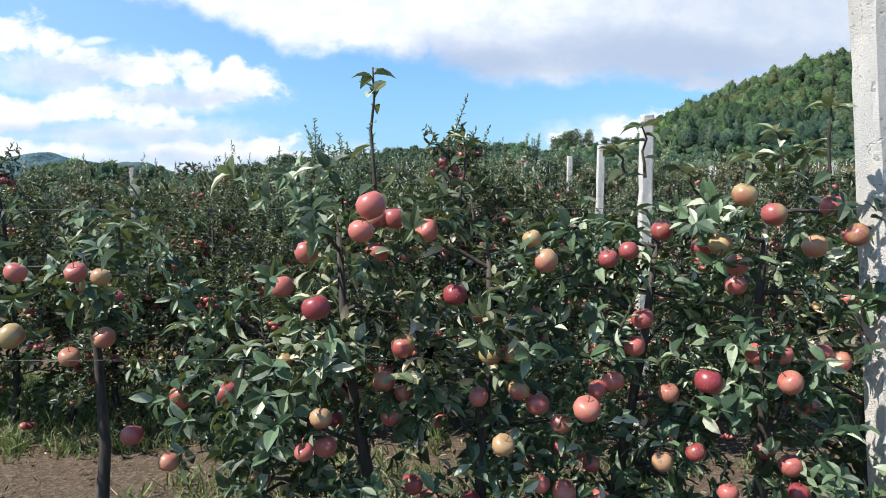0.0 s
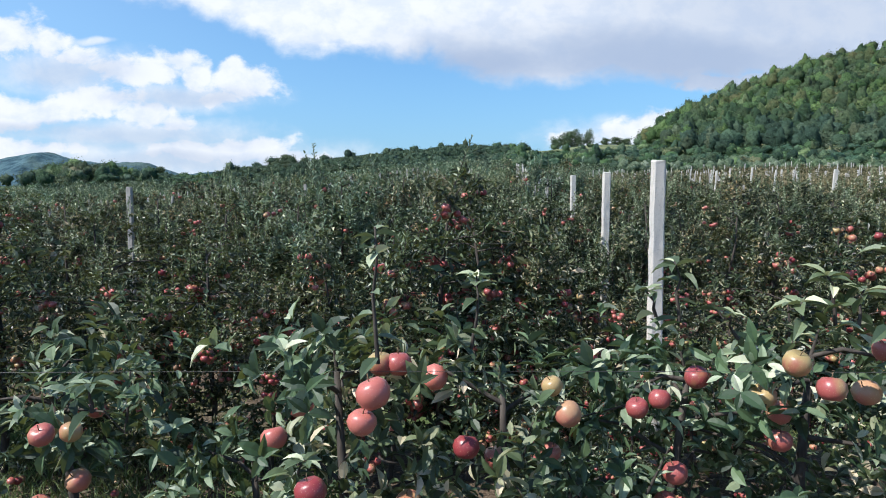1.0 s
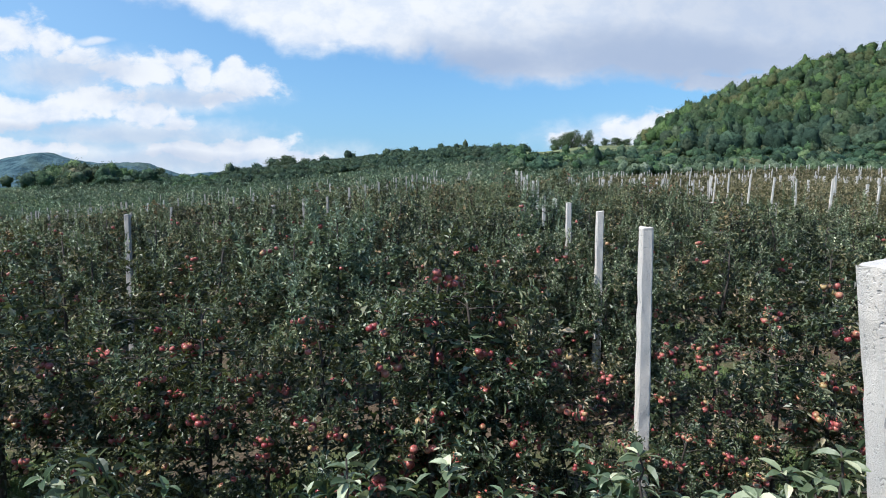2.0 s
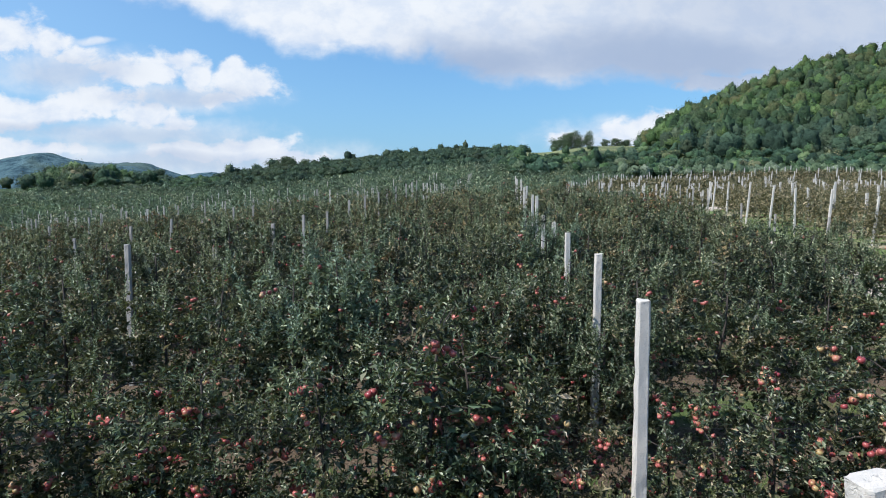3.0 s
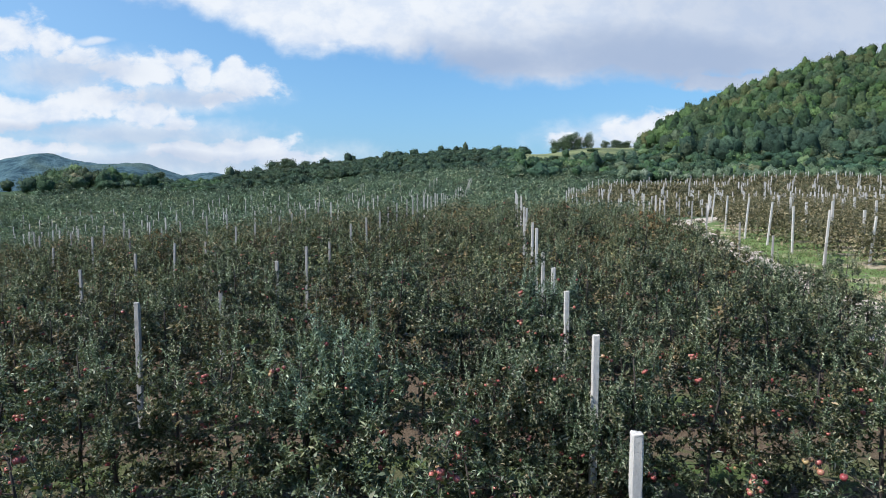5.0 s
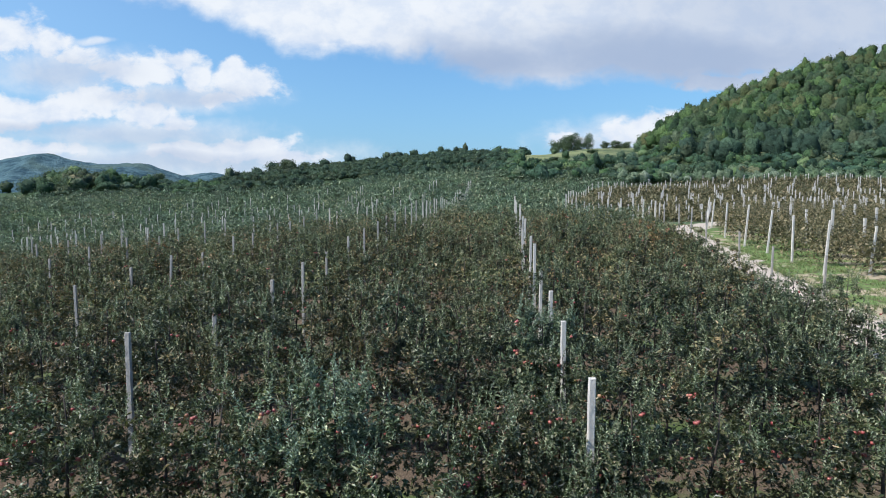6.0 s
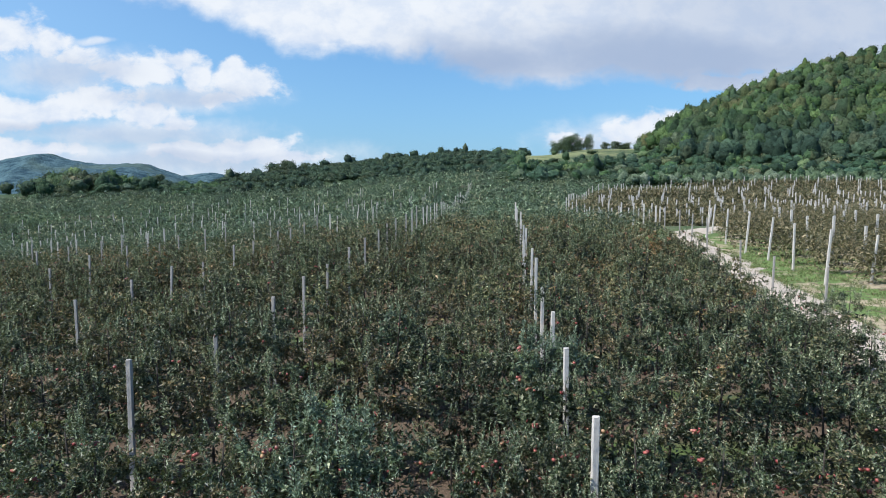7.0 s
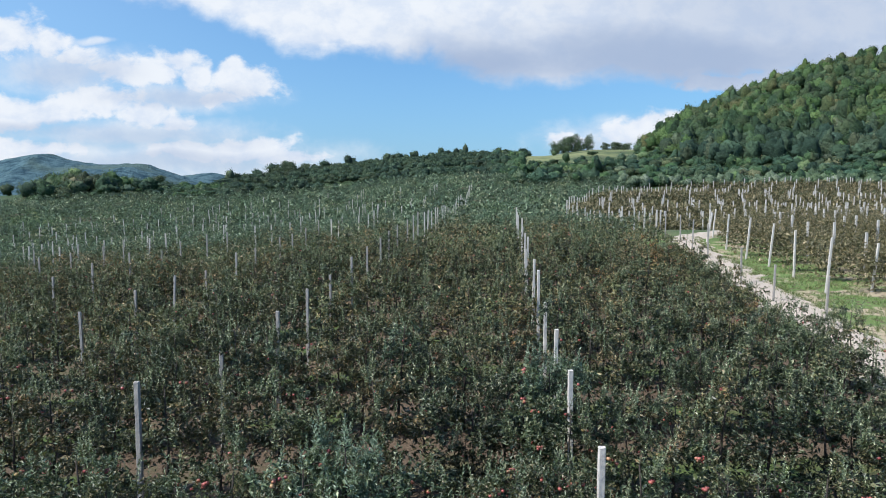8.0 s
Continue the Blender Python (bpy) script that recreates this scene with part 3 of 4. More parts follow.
def stemmed_apple(seed, seg=10, rings=6, size=.029):
    v, q = apple_mesh(seed, seg, rings)
    h = Heap()
    h.add(v * size, q)
    tube(h, [(0, 0, .013), (.001, 0, .024), (.004, .001, .034)], [.0013, .0011, .0015], 4)
    me = h.mesh("apple", APPLE, True)
    me.materials.append(STEM)
    me.polygons.foreach_set("material_index", (np.arange(len(me.polygons)) >= len(q)).astype(np.int32))
    return me


APPLES = [stemmed_apple(70 + i) for i in range(4)]
APPLES_BEHIND = [stemmed_apple(75 + i, 7, 4, .032) for i in range(4)]
APPLE_LOW = apple_mesh(3, 5, 3)


def tree_form(rng, h, width, leaders=3, limbs=20, leader=0.0, taper=.45, low=.34, reach=.3, bunches=.75, spurs=24, sprays=()):
    """Limbs and shoots of a spindle-trained apple tree: polylines with radii, leafy spurs with their axes, shoots, and hanging places for fruit."""
    wob = rng.normal(0, .025, (7, 2)).cumsum(0)
    zt = np.linspace(0, h * .93, 7)
    trunk = np.column_stack([wob - wob[0], zt])
    lines = [(trunk, np.linspace(.032, .008, 7), 6)]
    spots, shoots, fruit = [], [], []
    up = np.array((0, 0, 1.0))
    for i in range(limbs):
        z0 = low + (h * .95 - low) * (i + rng.uniform(0, .8)) / limbs
        az = i * 2.4 + rng.normal(0, .5)
        ln = width * (1.08 - taper * z0 / h) * rng.uniform(.55, 1.2)
        base = np.array([np.interp(z0, zt, trunk[:, 0]), np.interp(z0, zt, trunk[:, 1]), z0])
        lift = rng.uniform(.25, .75)
        s = np.linspace(0, 1, 5)[:, None]
        d = np.array((math.cos(az), math.sin(az) * .9, 0))
        line = base + d * ln * s + up * (lift * s - rng.uniform(.25, .85) * s * s) * ln + rng.normal(0, .02, (5, 3)) * s
        lines.append((line, np.linspace(.007, .002, 5), 4))
        m = int(4 + ln * spurs)
        f = rng.uniform(.12, 1.0, m) ** .6
        p = np.stack([np.interp(f, s[:, 0], line[:, j]) for j in range(3)], -1)
        axis = unit(d * .55 + up * rng.uniform(-.1, 1.0, (m, 1)) + rng.normal(0, .45, (m, 3)))
        spots.append(np.column_stack([p + axis * rng.uniform(0, .12, (m, 1)) + rng.normal(0, .045, (m, 3)), axis]))
        for _ in range(rng.poisson(bunches)):
            q = line[rng.integers(2, 5)]
            for _ in range(rng.integers(1, 6)):
                fruit.append(q + np.array((rng.normal(0, .045), rng.normal(0, .045), -rng.uniform(.02, .1))))
    for i in range(leaders):
        base = trunk[-1] if i == 0 else lines[rng.integers(max(1, int(limbs * .5)), limbs)][0][rng.integers(2, 5)]
        ln = (leader or rng.uniform(.2, .45)) if i == 0 else rng.uniform(.12, .12 + reach)
        tip = base + np.array((rng.normal(0, .22) * ln, rng.normal(0, .22) * ln, ln))
        s = np.linspace(0, 1, 4)[:, None]
        line = base + (tip - base) * s
        lines.append((line, np.linspace(.005, .0018, 4), 4))
        m = int(6 + ln * 54)
        f = np.linspace(.05, 1.0, m)
        turn = np.arange(m) * 2.4 + rng.normal(0, .4, m)
        ring = np.column_stack([np.cos(turn), np.sin(turn), np.zeros(m)])
        shoots.append(np.column_stack([base + (tip - base) * f[:, None], ring, f]))
    for ax, ay, az, lean, ln in sprays:
        s = np.linspace(0, 1, 5)[:, None]
        line = np.array((ax, ay, az)) + s * (lean, 0, ln) + rng.normal(0, .006, (5, 3)) * s
        lines.append((line, np.linspace(.0045, .002, 5), 5))
        f = np.concatenate([np.linspace(.05, .7, int(2 + ln * 14)), rng.uniform(.8, 1.0, 8)])
        turn = np.arange(len(f)) * 2.4 + rng.uniform(0, 6)
        ring = np.column_stack([np.cos(turn), np.sin(turn), np.full(len(f), -.25)])
        shoots.append(np.column_stack([np.stack([np.interp(f, s[:, 0], line[:, j]) for j in range(3)], -1), ring, f * .6 - .5]))
    z = rng.uniform(max(low * .8, .2), h * .8, 300)
    inner = np.column_stack([rng.normal(0, .36, 300) * width, rng.normal(0, .16, 300) * width, z])
    return lines, np.concatenate(spots), np.concatenate(shoots), np.array(fruit), inner


def crown_mesh(rng, spots, per, size, detail, mat, inner):
    """A rosette of leaves round each spur's axis."""
    h = Heap()
    k = len(spots)
    axis = np.repeat(spots[:, 3:6], per, 0)
    n = k * per
    turn = np.tile(np.arange(per) * 2.4, k) + np.repeat(rng.uniform(0, 6.3, k), per) + rng.normal(0, .25, n)
    a = unit(np.cross(axis, (.31, .22, .92)))
    b = np.cross(axis, a)
    ring = a * np.cos(turn)[:, None] + b * np.sin(turn)[:, None]
    way = axis * rng.uniform(.05, 1.0, (n, 1)) + ring + rng.normal(0, .15, (n, 3))
    p = np.repeat(spots[:, :3], per, 0) + axis * rng.uniform(-.02, .03, (n, 1))
    leaves(h, rng, p, way, size * rng.uniform(.55, 1.15, n), detail, 0, .25, axis * .7 + (0, 0, .4))
    k = len(inner)
    leaves(h, rng, inner, rng.normal(0, 1, (k, 3)) * (1, 1, .6), size * rng.uniform(1.4, 2.1, k), 2, .5, .5)
    return h.mesh("crown", mat)


def shoot_mesh(rng, shoots, size, detail, mat):
    h = Heap()
    k = len(shoots)
    ring, f = shoots[:, 3:6], shoots[:, 6:7]
    way = ring * (1.0 - .45 * f) + np.array((0, 0, 1)) * (.45 + .6 * f) + rng.normal(0, .2, (k, 3))
    leaves(h, rng, shoots[:, :3], way, size * rng.uniform(.7, 1.1, k) * (1.05 - .4 * shoots[:, 6]), detail, 0, .25, np.array((0, 0, .8)) - ring * .4)
    return h.mesh("young_foliage", mat)


def build_tree(seed, h, width, per, size, detail, mat, single_apples, label, group, leaders=3, limbs=20, fruit_rate=1.0, extra_fruit=(), leader=0.0, low=.34, reach=.3, bunches=.75, shoot_mat=None, spurs=24, sprays=()):
    rng = np.random.default_rng(seed)
    lines, spots, shoots, fruit, inner = tree_form(rng, h, width, leaders, limbs, leader, low=low, reach=reach, bunches=bunches, spurs=spurs, sprays=sprays)
    thing = new("apple_tree")
    w = Heap()
    for i, (pts, rad, sides) in enumerate(lines):
        if detail == 1 or i == 0:
            tube(w, pts, rad, sides)
        elif detail == 0:
            break
        elif i % 2:
            tube(w, pts[::2], rad[::2], 3)
    part("trunk", w.mesh("trunk", BARK, True), thing, "slender grey-brown trunk with thin limbs")
    for pts, rad, sides in lines[1:] if detail == 0 else ():
        b = Heap()
        tube(b, pts, rad, sides)
        part("branch", b.mesh("branch", BARK, True), thing)
    part("crown", crown_mesh(rng, spots, per, size, detail, mat, inner if detail == 1 else inner[:200] if detail else inner[:0]), thing, "dense narrow grey-green leaves")
    tagged(part("young_foliage", shoot_mesh(rng, shoots, size, detail, shoot_mat or LEAF_SILVER), thing, "paler young leaves on upright shoots"), kind="stuff")
    fruit = fruit[rng.random(len(fruit)) < fruit_rate] if len(fruit) else fruit
    if single_apples:
        for f in [*fruit, *extra_fruit]:
            a = part("apple", (APPLES_BEHIND if detail else APPLES)[rng.integers(4)], thing)
            s = rng.uniform(.82, 1.1)
            a.matrix_basis = Matrix.Translation(tuple(f)) @ Euler(tuple(rng.normal(0, .35, 3)[:2]) + (rng.uniform(0, 6),)).to_matrix().to_4x4() @ Matrix.Scale(s, 4)
    elif len(fruit):
        hp = Heap()
        av, aq = APPLE_LOW
        for f in fruit:
            hp.add(av * .032 * rng.uniform(.8, 1.1) + f, aq)
        tagged(part("fruit", hp.mesh("fruit", APPLE_FAR, True), thing, "clusters of ripe red apples"), kind="stuff")
    return tagged(thing, label, "apple tree", group)


def place(thing, x, y, turn=0.0, size=1.0):
    thing.matrix_basis = pose(x, y, float(ground_z(x, y)) - .02, 0, 0, turn) @ Matrix.Scale(size, 4)


NEAR_LABEL = "slender apple tree heavy with ripe red apples"
# the front row: trunk place, height, hanging apples (across, ahead, up) and tall shoots (foot, sideways lean, length)
def front_tree(seed, x, h, skirt, limbs, apples, tall, wide=.44):
    tree = build_tree(seed, h, wide, 7, .054, 0, LEAF_FRONT, True, NEAR_LABEL, "apple trees in rows", leaders=3, limbs=limbs, fruit_rate=.12, extra_fruit=apples, leader=.08, low=skirt, reach=.10, spurs=44, sprays=tall)
    place(tree, x, row_y(0) + TREE_BACK)


front_tree(100, -1.75, 1.72, 1.4, 8,
           [],
           [])
front_tree(101, -1.05, 1.74, 1.48, 7,
           [(0.26, -0.16, 1.20), (0.06, -0.27, 1.63), (0.20, -0.27, 1.63), (0.22, -0.20, 1.61), (0.04, -0.27, 1.48)],
           [], wide=0.32)
front_tree(102, -0.5, 1.52, 0.9, 15,
           [(0.10, -0.16, 1.39), (-0.16, -0.16, 1.30), (-0.05, -0.16, 1.31), (-0.20, -0.16, 1.13), (0.10, -0.16, 1.58)],
           [(-0.24, -0.28, 1.68, -0.00, 0.07), (-0.10, -0.28, 1.43, 0.01, 0.10), (0.03, -0.28, 1.38, 0.02, 0.08)], wide=0.3)
front_tree(103, -0.19, 1.84, 0.34, 22,
           [(0.05, -0.50, 1.79), (0.03, -0.50, 1.74), (0.03, -0.16, 1.75), (0.07, -0.16, 1.75), (0.09, -0.16, 1.43), (0.04, -0.16, 1.34), (0.09, -0.16, 1.31), (0.06, -0.16, 1.25), (-0.08, -0.40, 1.57), (-0.14, -0.27, 1.20), (-0.11, -0.16, 1.17), (-0.14, -0.20, 1.67), (0.11, -0.16, 1.07)],
           [(0.05, -0.42, 1.82, -0.01, 0.25), (-0.15, -0.23, 1.50, 0.02, 0.08)])
front_tree(104, 0.07, 1.76, 0.5, 18,
           [(-0.11, -0.16, 1.72), (0.15, -0.16, 1.70), (0.18, -0.20, 1.65), (0.05, -0.16, 1.41), (0.10, -0.16, 1.41), (0.12, -0.16, 1.32), (0.06, -0.40, 1.27), (-0.04, -0.16, 1.56), (-0.10, -0.16, 1.03), (-0.00, -0.16, 1.03), (0.17, -0.16, 1.28), (0.18, -0.16, 1.07), (0.02, -0.16, 1.30)],
           [(-0.03, -0.18, 1.79, 0.02, 0.15)])
front_tree(105, 0.44, 1.8, 0.34, 21,
           [(-0.03, -0.16, 1.65), (0.02, -0.16, 1.67), (0.10, -0.16, 1.72), (0.06, -0.16, 1.50), (0.13, -0.40, 1.41), (0.13, -0.16, 1.31), (-0.13, -0.40, 1.35), (-0.05, -0.16, 1.32), (-0.01, -0.16, 1.34), (-0.04, -0.16, 1.03), (0.12, -0.16, 1.13), (0.16, -0.27, 1.20), (-0.14, -0.16, 1.23), (-0.13, -0.16, 1.05), (0.04, -0.16, 1.43)],
           [(0.05, -0.18, 1.85, -0.01, 0.13), (0.00, -0.18, 1.86, -0.02, 0.07)])
front_tree(106, 0.8, 1.88, 0.34, 22,
           [(-0.13, -0.20, 1.69), (-0.16, -0.38, 1.81), (-0.11, -0.41, 1.77), (0.16, -0.16, 1.78), (0.13, -0.31, 1.72), (-0.09, -0.20, 1.59), (0.21, -0.16, 1.55), (-0.03, -0.20, 1.42), (0.03, -0.20, 1.42), (0.15, -0.16, 1.41), (0.20, -0.16, 1.39), (0.05, -0.27, 1.10), (-0.02, -0.34, 1.39), (-0.12, -0.27, 1.10), (0.12, -0.16, 1.28)],
           [(0.08, -0.28, 1.85, -0.01, 0.18), (-0.00, -0.23, 1.85, -0.02, 0.12), (-0.07, -0.23, 1.86, 0.00, 0.04), (-0.18, -0.18, 1.81, -0.04, 0.06), (0.08, -0.18, 1.84, 0.01, 0.07)])
front_tree(107, 1.3, 1.84, 0.34, 20,
           [],
           [])

# rows behind, from variants
trng = np.random.default_rng(21)
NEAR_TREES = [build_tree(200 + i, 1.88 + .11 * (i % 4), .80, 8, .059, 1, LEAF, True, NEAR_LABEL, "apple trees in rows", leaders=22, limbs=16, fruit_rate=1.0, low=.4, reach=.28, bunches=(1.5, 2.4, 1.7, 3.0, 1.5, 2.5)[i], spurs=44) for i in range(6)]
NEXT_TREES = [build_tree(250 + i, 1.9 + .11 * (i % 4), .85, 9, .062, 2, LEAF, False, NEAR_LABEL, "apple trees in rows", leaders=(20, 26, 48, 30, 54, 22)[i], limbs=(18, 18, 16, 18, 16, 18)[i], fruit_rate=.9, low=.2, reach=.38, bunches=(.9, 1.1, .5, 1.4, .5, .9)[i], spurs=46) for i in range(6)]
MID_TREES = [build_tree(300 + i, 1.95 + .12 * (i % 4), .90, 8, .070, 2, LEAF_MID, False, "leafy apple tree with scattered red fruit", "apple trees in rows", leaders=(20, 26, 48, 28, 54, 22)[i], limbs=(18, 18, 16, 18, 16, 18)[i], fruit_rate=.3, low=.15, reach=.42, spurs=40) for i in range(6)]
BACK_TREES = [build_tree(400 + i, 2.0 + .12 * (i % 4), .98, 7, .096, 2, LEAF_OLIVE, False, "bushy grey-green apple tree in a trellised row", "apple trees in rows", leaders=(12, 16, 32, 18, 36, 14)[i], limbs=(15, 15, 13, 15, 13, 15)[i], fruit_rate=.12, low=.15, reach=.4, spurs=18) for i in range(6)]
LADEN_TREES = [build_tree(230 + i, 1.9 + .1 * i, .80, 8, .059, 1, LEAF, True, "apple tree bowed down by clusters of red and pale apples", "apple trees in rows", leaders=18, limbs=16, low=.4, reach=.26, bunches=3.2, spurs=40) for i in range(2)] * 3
UNUSED = {id(t): t for t in LADEN_TREES + NEAR_TREES + NEXT_TREES + MID_TREES + BACK_TREES}


def set_tree(kinds, x, y, size):
    v = kinds[trng.integers(len(kinds))]
    turn = trng.choice((0, 180)) + trng.normal(0, 14)
    if id(v) in UNUSED:
        del UNUSED[id(v)]
        place(v, x, y, turn, size)
        return
    copy_thing(v, pose(x, y, float(ground_z(x, y)) - .02, 0, 0, turn) @ Matrix.Scale(size, 4))


def clear_of_posts(x, y, room):
    return all(abs(px - x) > room or abs(py - y) > 1 for px, py in POSTED)


for k in range(0, 12):
    y = row_y(k)
    kinds, gap = (NEAR_TREES, .78) if k < 2 else (NEXT_TREES, .74) if k < 3 else (MID_TREES, .8) if k < 6 else (BACK_TREES, .9)
    x = -.70 * y - (1.2 if k > 3 else 2.6) + trng.uniform(0, .5)
    end = min(.70 * y + (1.2 if k > 3 else 2.6), float(road_x(y)) - 1.5)
    while x < end:
        big = trng.normal(1.0, .07) if k > 1 else trng.normal(.96, .04)
        if k == 2 and -1.75 < x < -.75 or k == 3 and 1.5 < x < 1.95:
            x += .25
            continue
        if k in (1, 2) and not clear_of_posts(x, y, .7):
            big *= .88
        big *= min(1.0, (.60 if y > 19 else 1.0) + .12 * (float(road_x(y)) - 1.2 - x))
        room = .2 if k < 2 else .12 if k == 2 else .32 if x < -2 and k > 2 else .2 if k > 5 else 0
        if room and not clear_of_posts(x, y, room):
            x += .12
            continue
        if trng.random() > .03 and not (k == 0 and -2.1 < x < 1.75):
            set_tree(LADEN_TREES if k == 1 and x > .2 else kinds, x + trng.normal(0, .06), y + TREE_BACK + trng.normal(0, .05), big)
        x += gap * trng.uniform(.85, 1.2)
for x, k, big in ((1.36, 2, .93), (.62, 2, .93), (2.35, 2, .93), (1.0, 3, .93), (-1.3, 1, .78), (-.85, 1, .8), (-.42, 1, .76), (.28, 1, .74), (-2.05, 1, .75), (-2.85, 1, .8), (.98, 1, .7), (2.1, 1, .75), (2.95, 1, .8)):
    set_tree(LADEN_TREES if k < 2 and x > .2 else NEAR_TREES if k < 2 else NEXT_TREES if k < 3 else MID_TREES, x, row_y(k) + TREE_BACK, big)
for x, y, big in ((1.22, 4.36, .60), (1.62, 4.40, .62), (1.52, 7.45, .82), (1.95, 7.5, .85), (2.0, 10.5, .9)):
    set_tree(LADEN_TREES if y < 5 else NEXT_TREES, x, y, big)
for i, (x, k, h) in enumerate([(-1.2, 2, 2.34), (1.72, 3, 2.42), (-1.65, 2, 2.1)]):
    tall = build_tree(500 + i, h, .72, 6, .082, 1, LEAF_SILVER, True, "tall apple tree with many upright silvery shoots", "apple trees in rows", leaders=80, limbs=22, fruit_rate=.4, leader=.3, reach=.42, shoot_mat=LEAF_PLUME)
    place(tall, x, row_y(k) + TREE_BACK)
for t in UNUSED.values():
    place(t, trng.uniform(-2, 2), row_y(1) + TREE_BACK if t in NEAR_TREES else row_y(8))


# ---------------------------------------------------------------- far rows
def far_trees(name, label, places, heights, widths, clumps, size, mat, seed, detail=2, foot=.3):
    rng = np.random.default_rng(seed)
    n = len(places)
    idx = np.repeat(np.arange(n), clumps)
    f = rng.beta(1.3, 1.1, len(idx))
    ang = rng.uniform(0, 2 * np.pi, len(idx))
    rad = np.sqrt(rng.uniform(.1, 1, len(idx))) * (1.02 - .8 * f ** 1.5) * widths[idx]
    p = np.column_stack([places[idx, 0] + np.cos(ang) * rad, places[idx, 1] + np.sin(ang) * rad, ground_z(places[idx, 0], places[idx, 1]) + foot + f * (heights[idx] - foot)])
    way = np.column_stack([np.cos(ang), np.sin(ang), rng.uniform(-.3, 1.1, len(idx))]) + rng.normal(0, .4, (len(idx), 3))
    h = Heap()
    # larger leaf masses near the trunk
    m = max(6, clumps // 5)
    jdx = np.repeat(np.arange(n), m)
    g, turn = rng.uniform(.08, .78, len(jdx)), rng.uniform(0, 2 * np.pi, len(jdx))
    far = np.sqrt(rng.uniform(0, .4, len(jdx))) * (1.02 - .7 * g) * widths[jdx]
    q = np.column_stack([places[jdx, 0] + np.cos(turn) * far, places[jdx, 1] + np.sin(turn) * far, ground_z(places[jdx, 0], places[jdx, 1]) + foot + g * (heights[jdx] - foot)])
    leaves(h, rng, q, rng.normal(0, 1, q.shape), size * rng.uniform(1.8, 2.8, len(jdx)), 2, .5, .5)
    out = np.column_stack([np.cos(ang) * .8, np.sin(ang) * .8, .25 + f])
    leaves(h, rng, p, way, size * rng.uniform(.6, 1.3, len(idx)), detail, 0, .25, out)
    ob = new(name, h.mesh(name, mat))
    return tagged(ob, label, "apple trees", kind="stuff")


frng = np.random.default_rng(31)


def row_places(y0, y1, gap, keep):
    out = []
    k = int((y0 - ROW_FIRST) / ROW_GAP)
    while row_y(k) < y1:
        y = row_y(k)
        xs = np.arange(-.74 * y - 3, .74 * y + 3, gap)
        out.append(np.column_stack([xs + frng.normal(0, .12, len(xs)), y + frng.normal(0, .08, len(xs))]))
        k += 1
    p = np.concatenate(out)
    return p[keep(p[:, 0], p[:, 1])]


def young_start(y):
    return np.interp(y, [20, 28, 31, 35, 41, 47, 55, 60, 66, 70, 72, 91, 117, 136, 140, 150], [24, 21.6, 20.4, 19.7, 19.4, 20.0, 23.2, 29, 37, 44, 19.5, 17, 26, 37, 46, 100])


def old_block(x, y):
    return x < np.where(y < 56, road_x(np.minimum(y, 55)) - 1.9, np.where(y < 91, 18.2 - (y - 56) * .06, np.minimum(young_start(y) - 1.2, 40)))


A = row_places(row_y(12) - .1, 84, 1.05, old_block)
VIGOUR = np.clip(frng.normal(1.0, .24, 80), .6, 1.4)


def row_vigour(y):
    return VIGOUR[np.rint((y - ROW_FIRST) / ROW_GAP).astype(int)]


A = A[np.abs(A[:, 0] - column_x(0, A[:, 1])) > np.where(A[:, 1] < 52, .3, 0)]
A = A[np.abs(A[:, 0] - column_x(1, A[:, 1])) > np.where(A[:, 1] < 60, .4, 0)]
HUMP = A[:, 1] < 57
A_HEIGHT = frng.normal(1.85, .3, len(A)) * np.where(HUMP, np.clip(.34 + .12 * (road_x(A[:, 1]) - 1.2 - A[:, 0]), .5, 1), 1)
A_HEIGHT = A_HEIGHT * row_vigour(A[:, 1])
A_WIDTH = frng.normal(.92, .12, len(A))
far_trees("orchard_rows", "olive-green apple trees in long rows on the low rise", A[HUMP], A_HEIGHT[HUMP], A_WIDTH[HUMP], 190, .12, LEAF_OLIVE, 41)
far_trees("orchard_rows", "many grey-green apple trees in long far rows", A[~HUMP], A_HEIGHT[~HUMP], A_WIDTH[~HUMP], 110, .14, LEAF_FAR, 40)
B = row_places(86, 190, 1.35, lambda x, y: old_block(x, y) & (y < 176 + 8 * np.sin(x * .05)))
far_trees("orchard_rows", "many small apple trees in rows on the far slope", B, frng.normal(1.75, .32, len(B)) * row_vigour(B[:, 1]), frng.normal(1.0, .1, len(B)), 44, .30, LEAF_FAR, 42)


# the younger block across the track: rows run away to the side
def young_places():
    out = []
    for k in range(44):
        y = 22.9 + 2.9 * k
        x0 = float(young_start(y))
        xs = np.arange(x0 + .3, .76 * y + 4, .85)
        out.append(np.column_stack([xs + frng.normal(0, .1, len(xs)), y + frng.normal(0, .1, len(xs))]))
    return np.concatenate(out)


C = young_places()
near_c = C[:, 1] < 62
far_trees("young_orchard_rows", "young apple trees with reddish-brown foliage in rows", C[near_c], frng.normal(2.05, .22, near_c.sum()), frng.normal(.9, .1, near_c.sum()), 330, .125, LEAF_RED, 43, foot=.08)
far_trees("young_orchard_rows", "far young apple trees with brownish foliage", C[~near_c], frng.normal(1.5, .22, (~near_c).sum()), frng.normal(.9, .08, (~near_c).sum()), 50, .34, LEAF_RED, 44, foot=.1)

# leaning end posts along the track, and the row posts behind them
END_LABEL = "pale leaning concrete end post at a row beside the track"
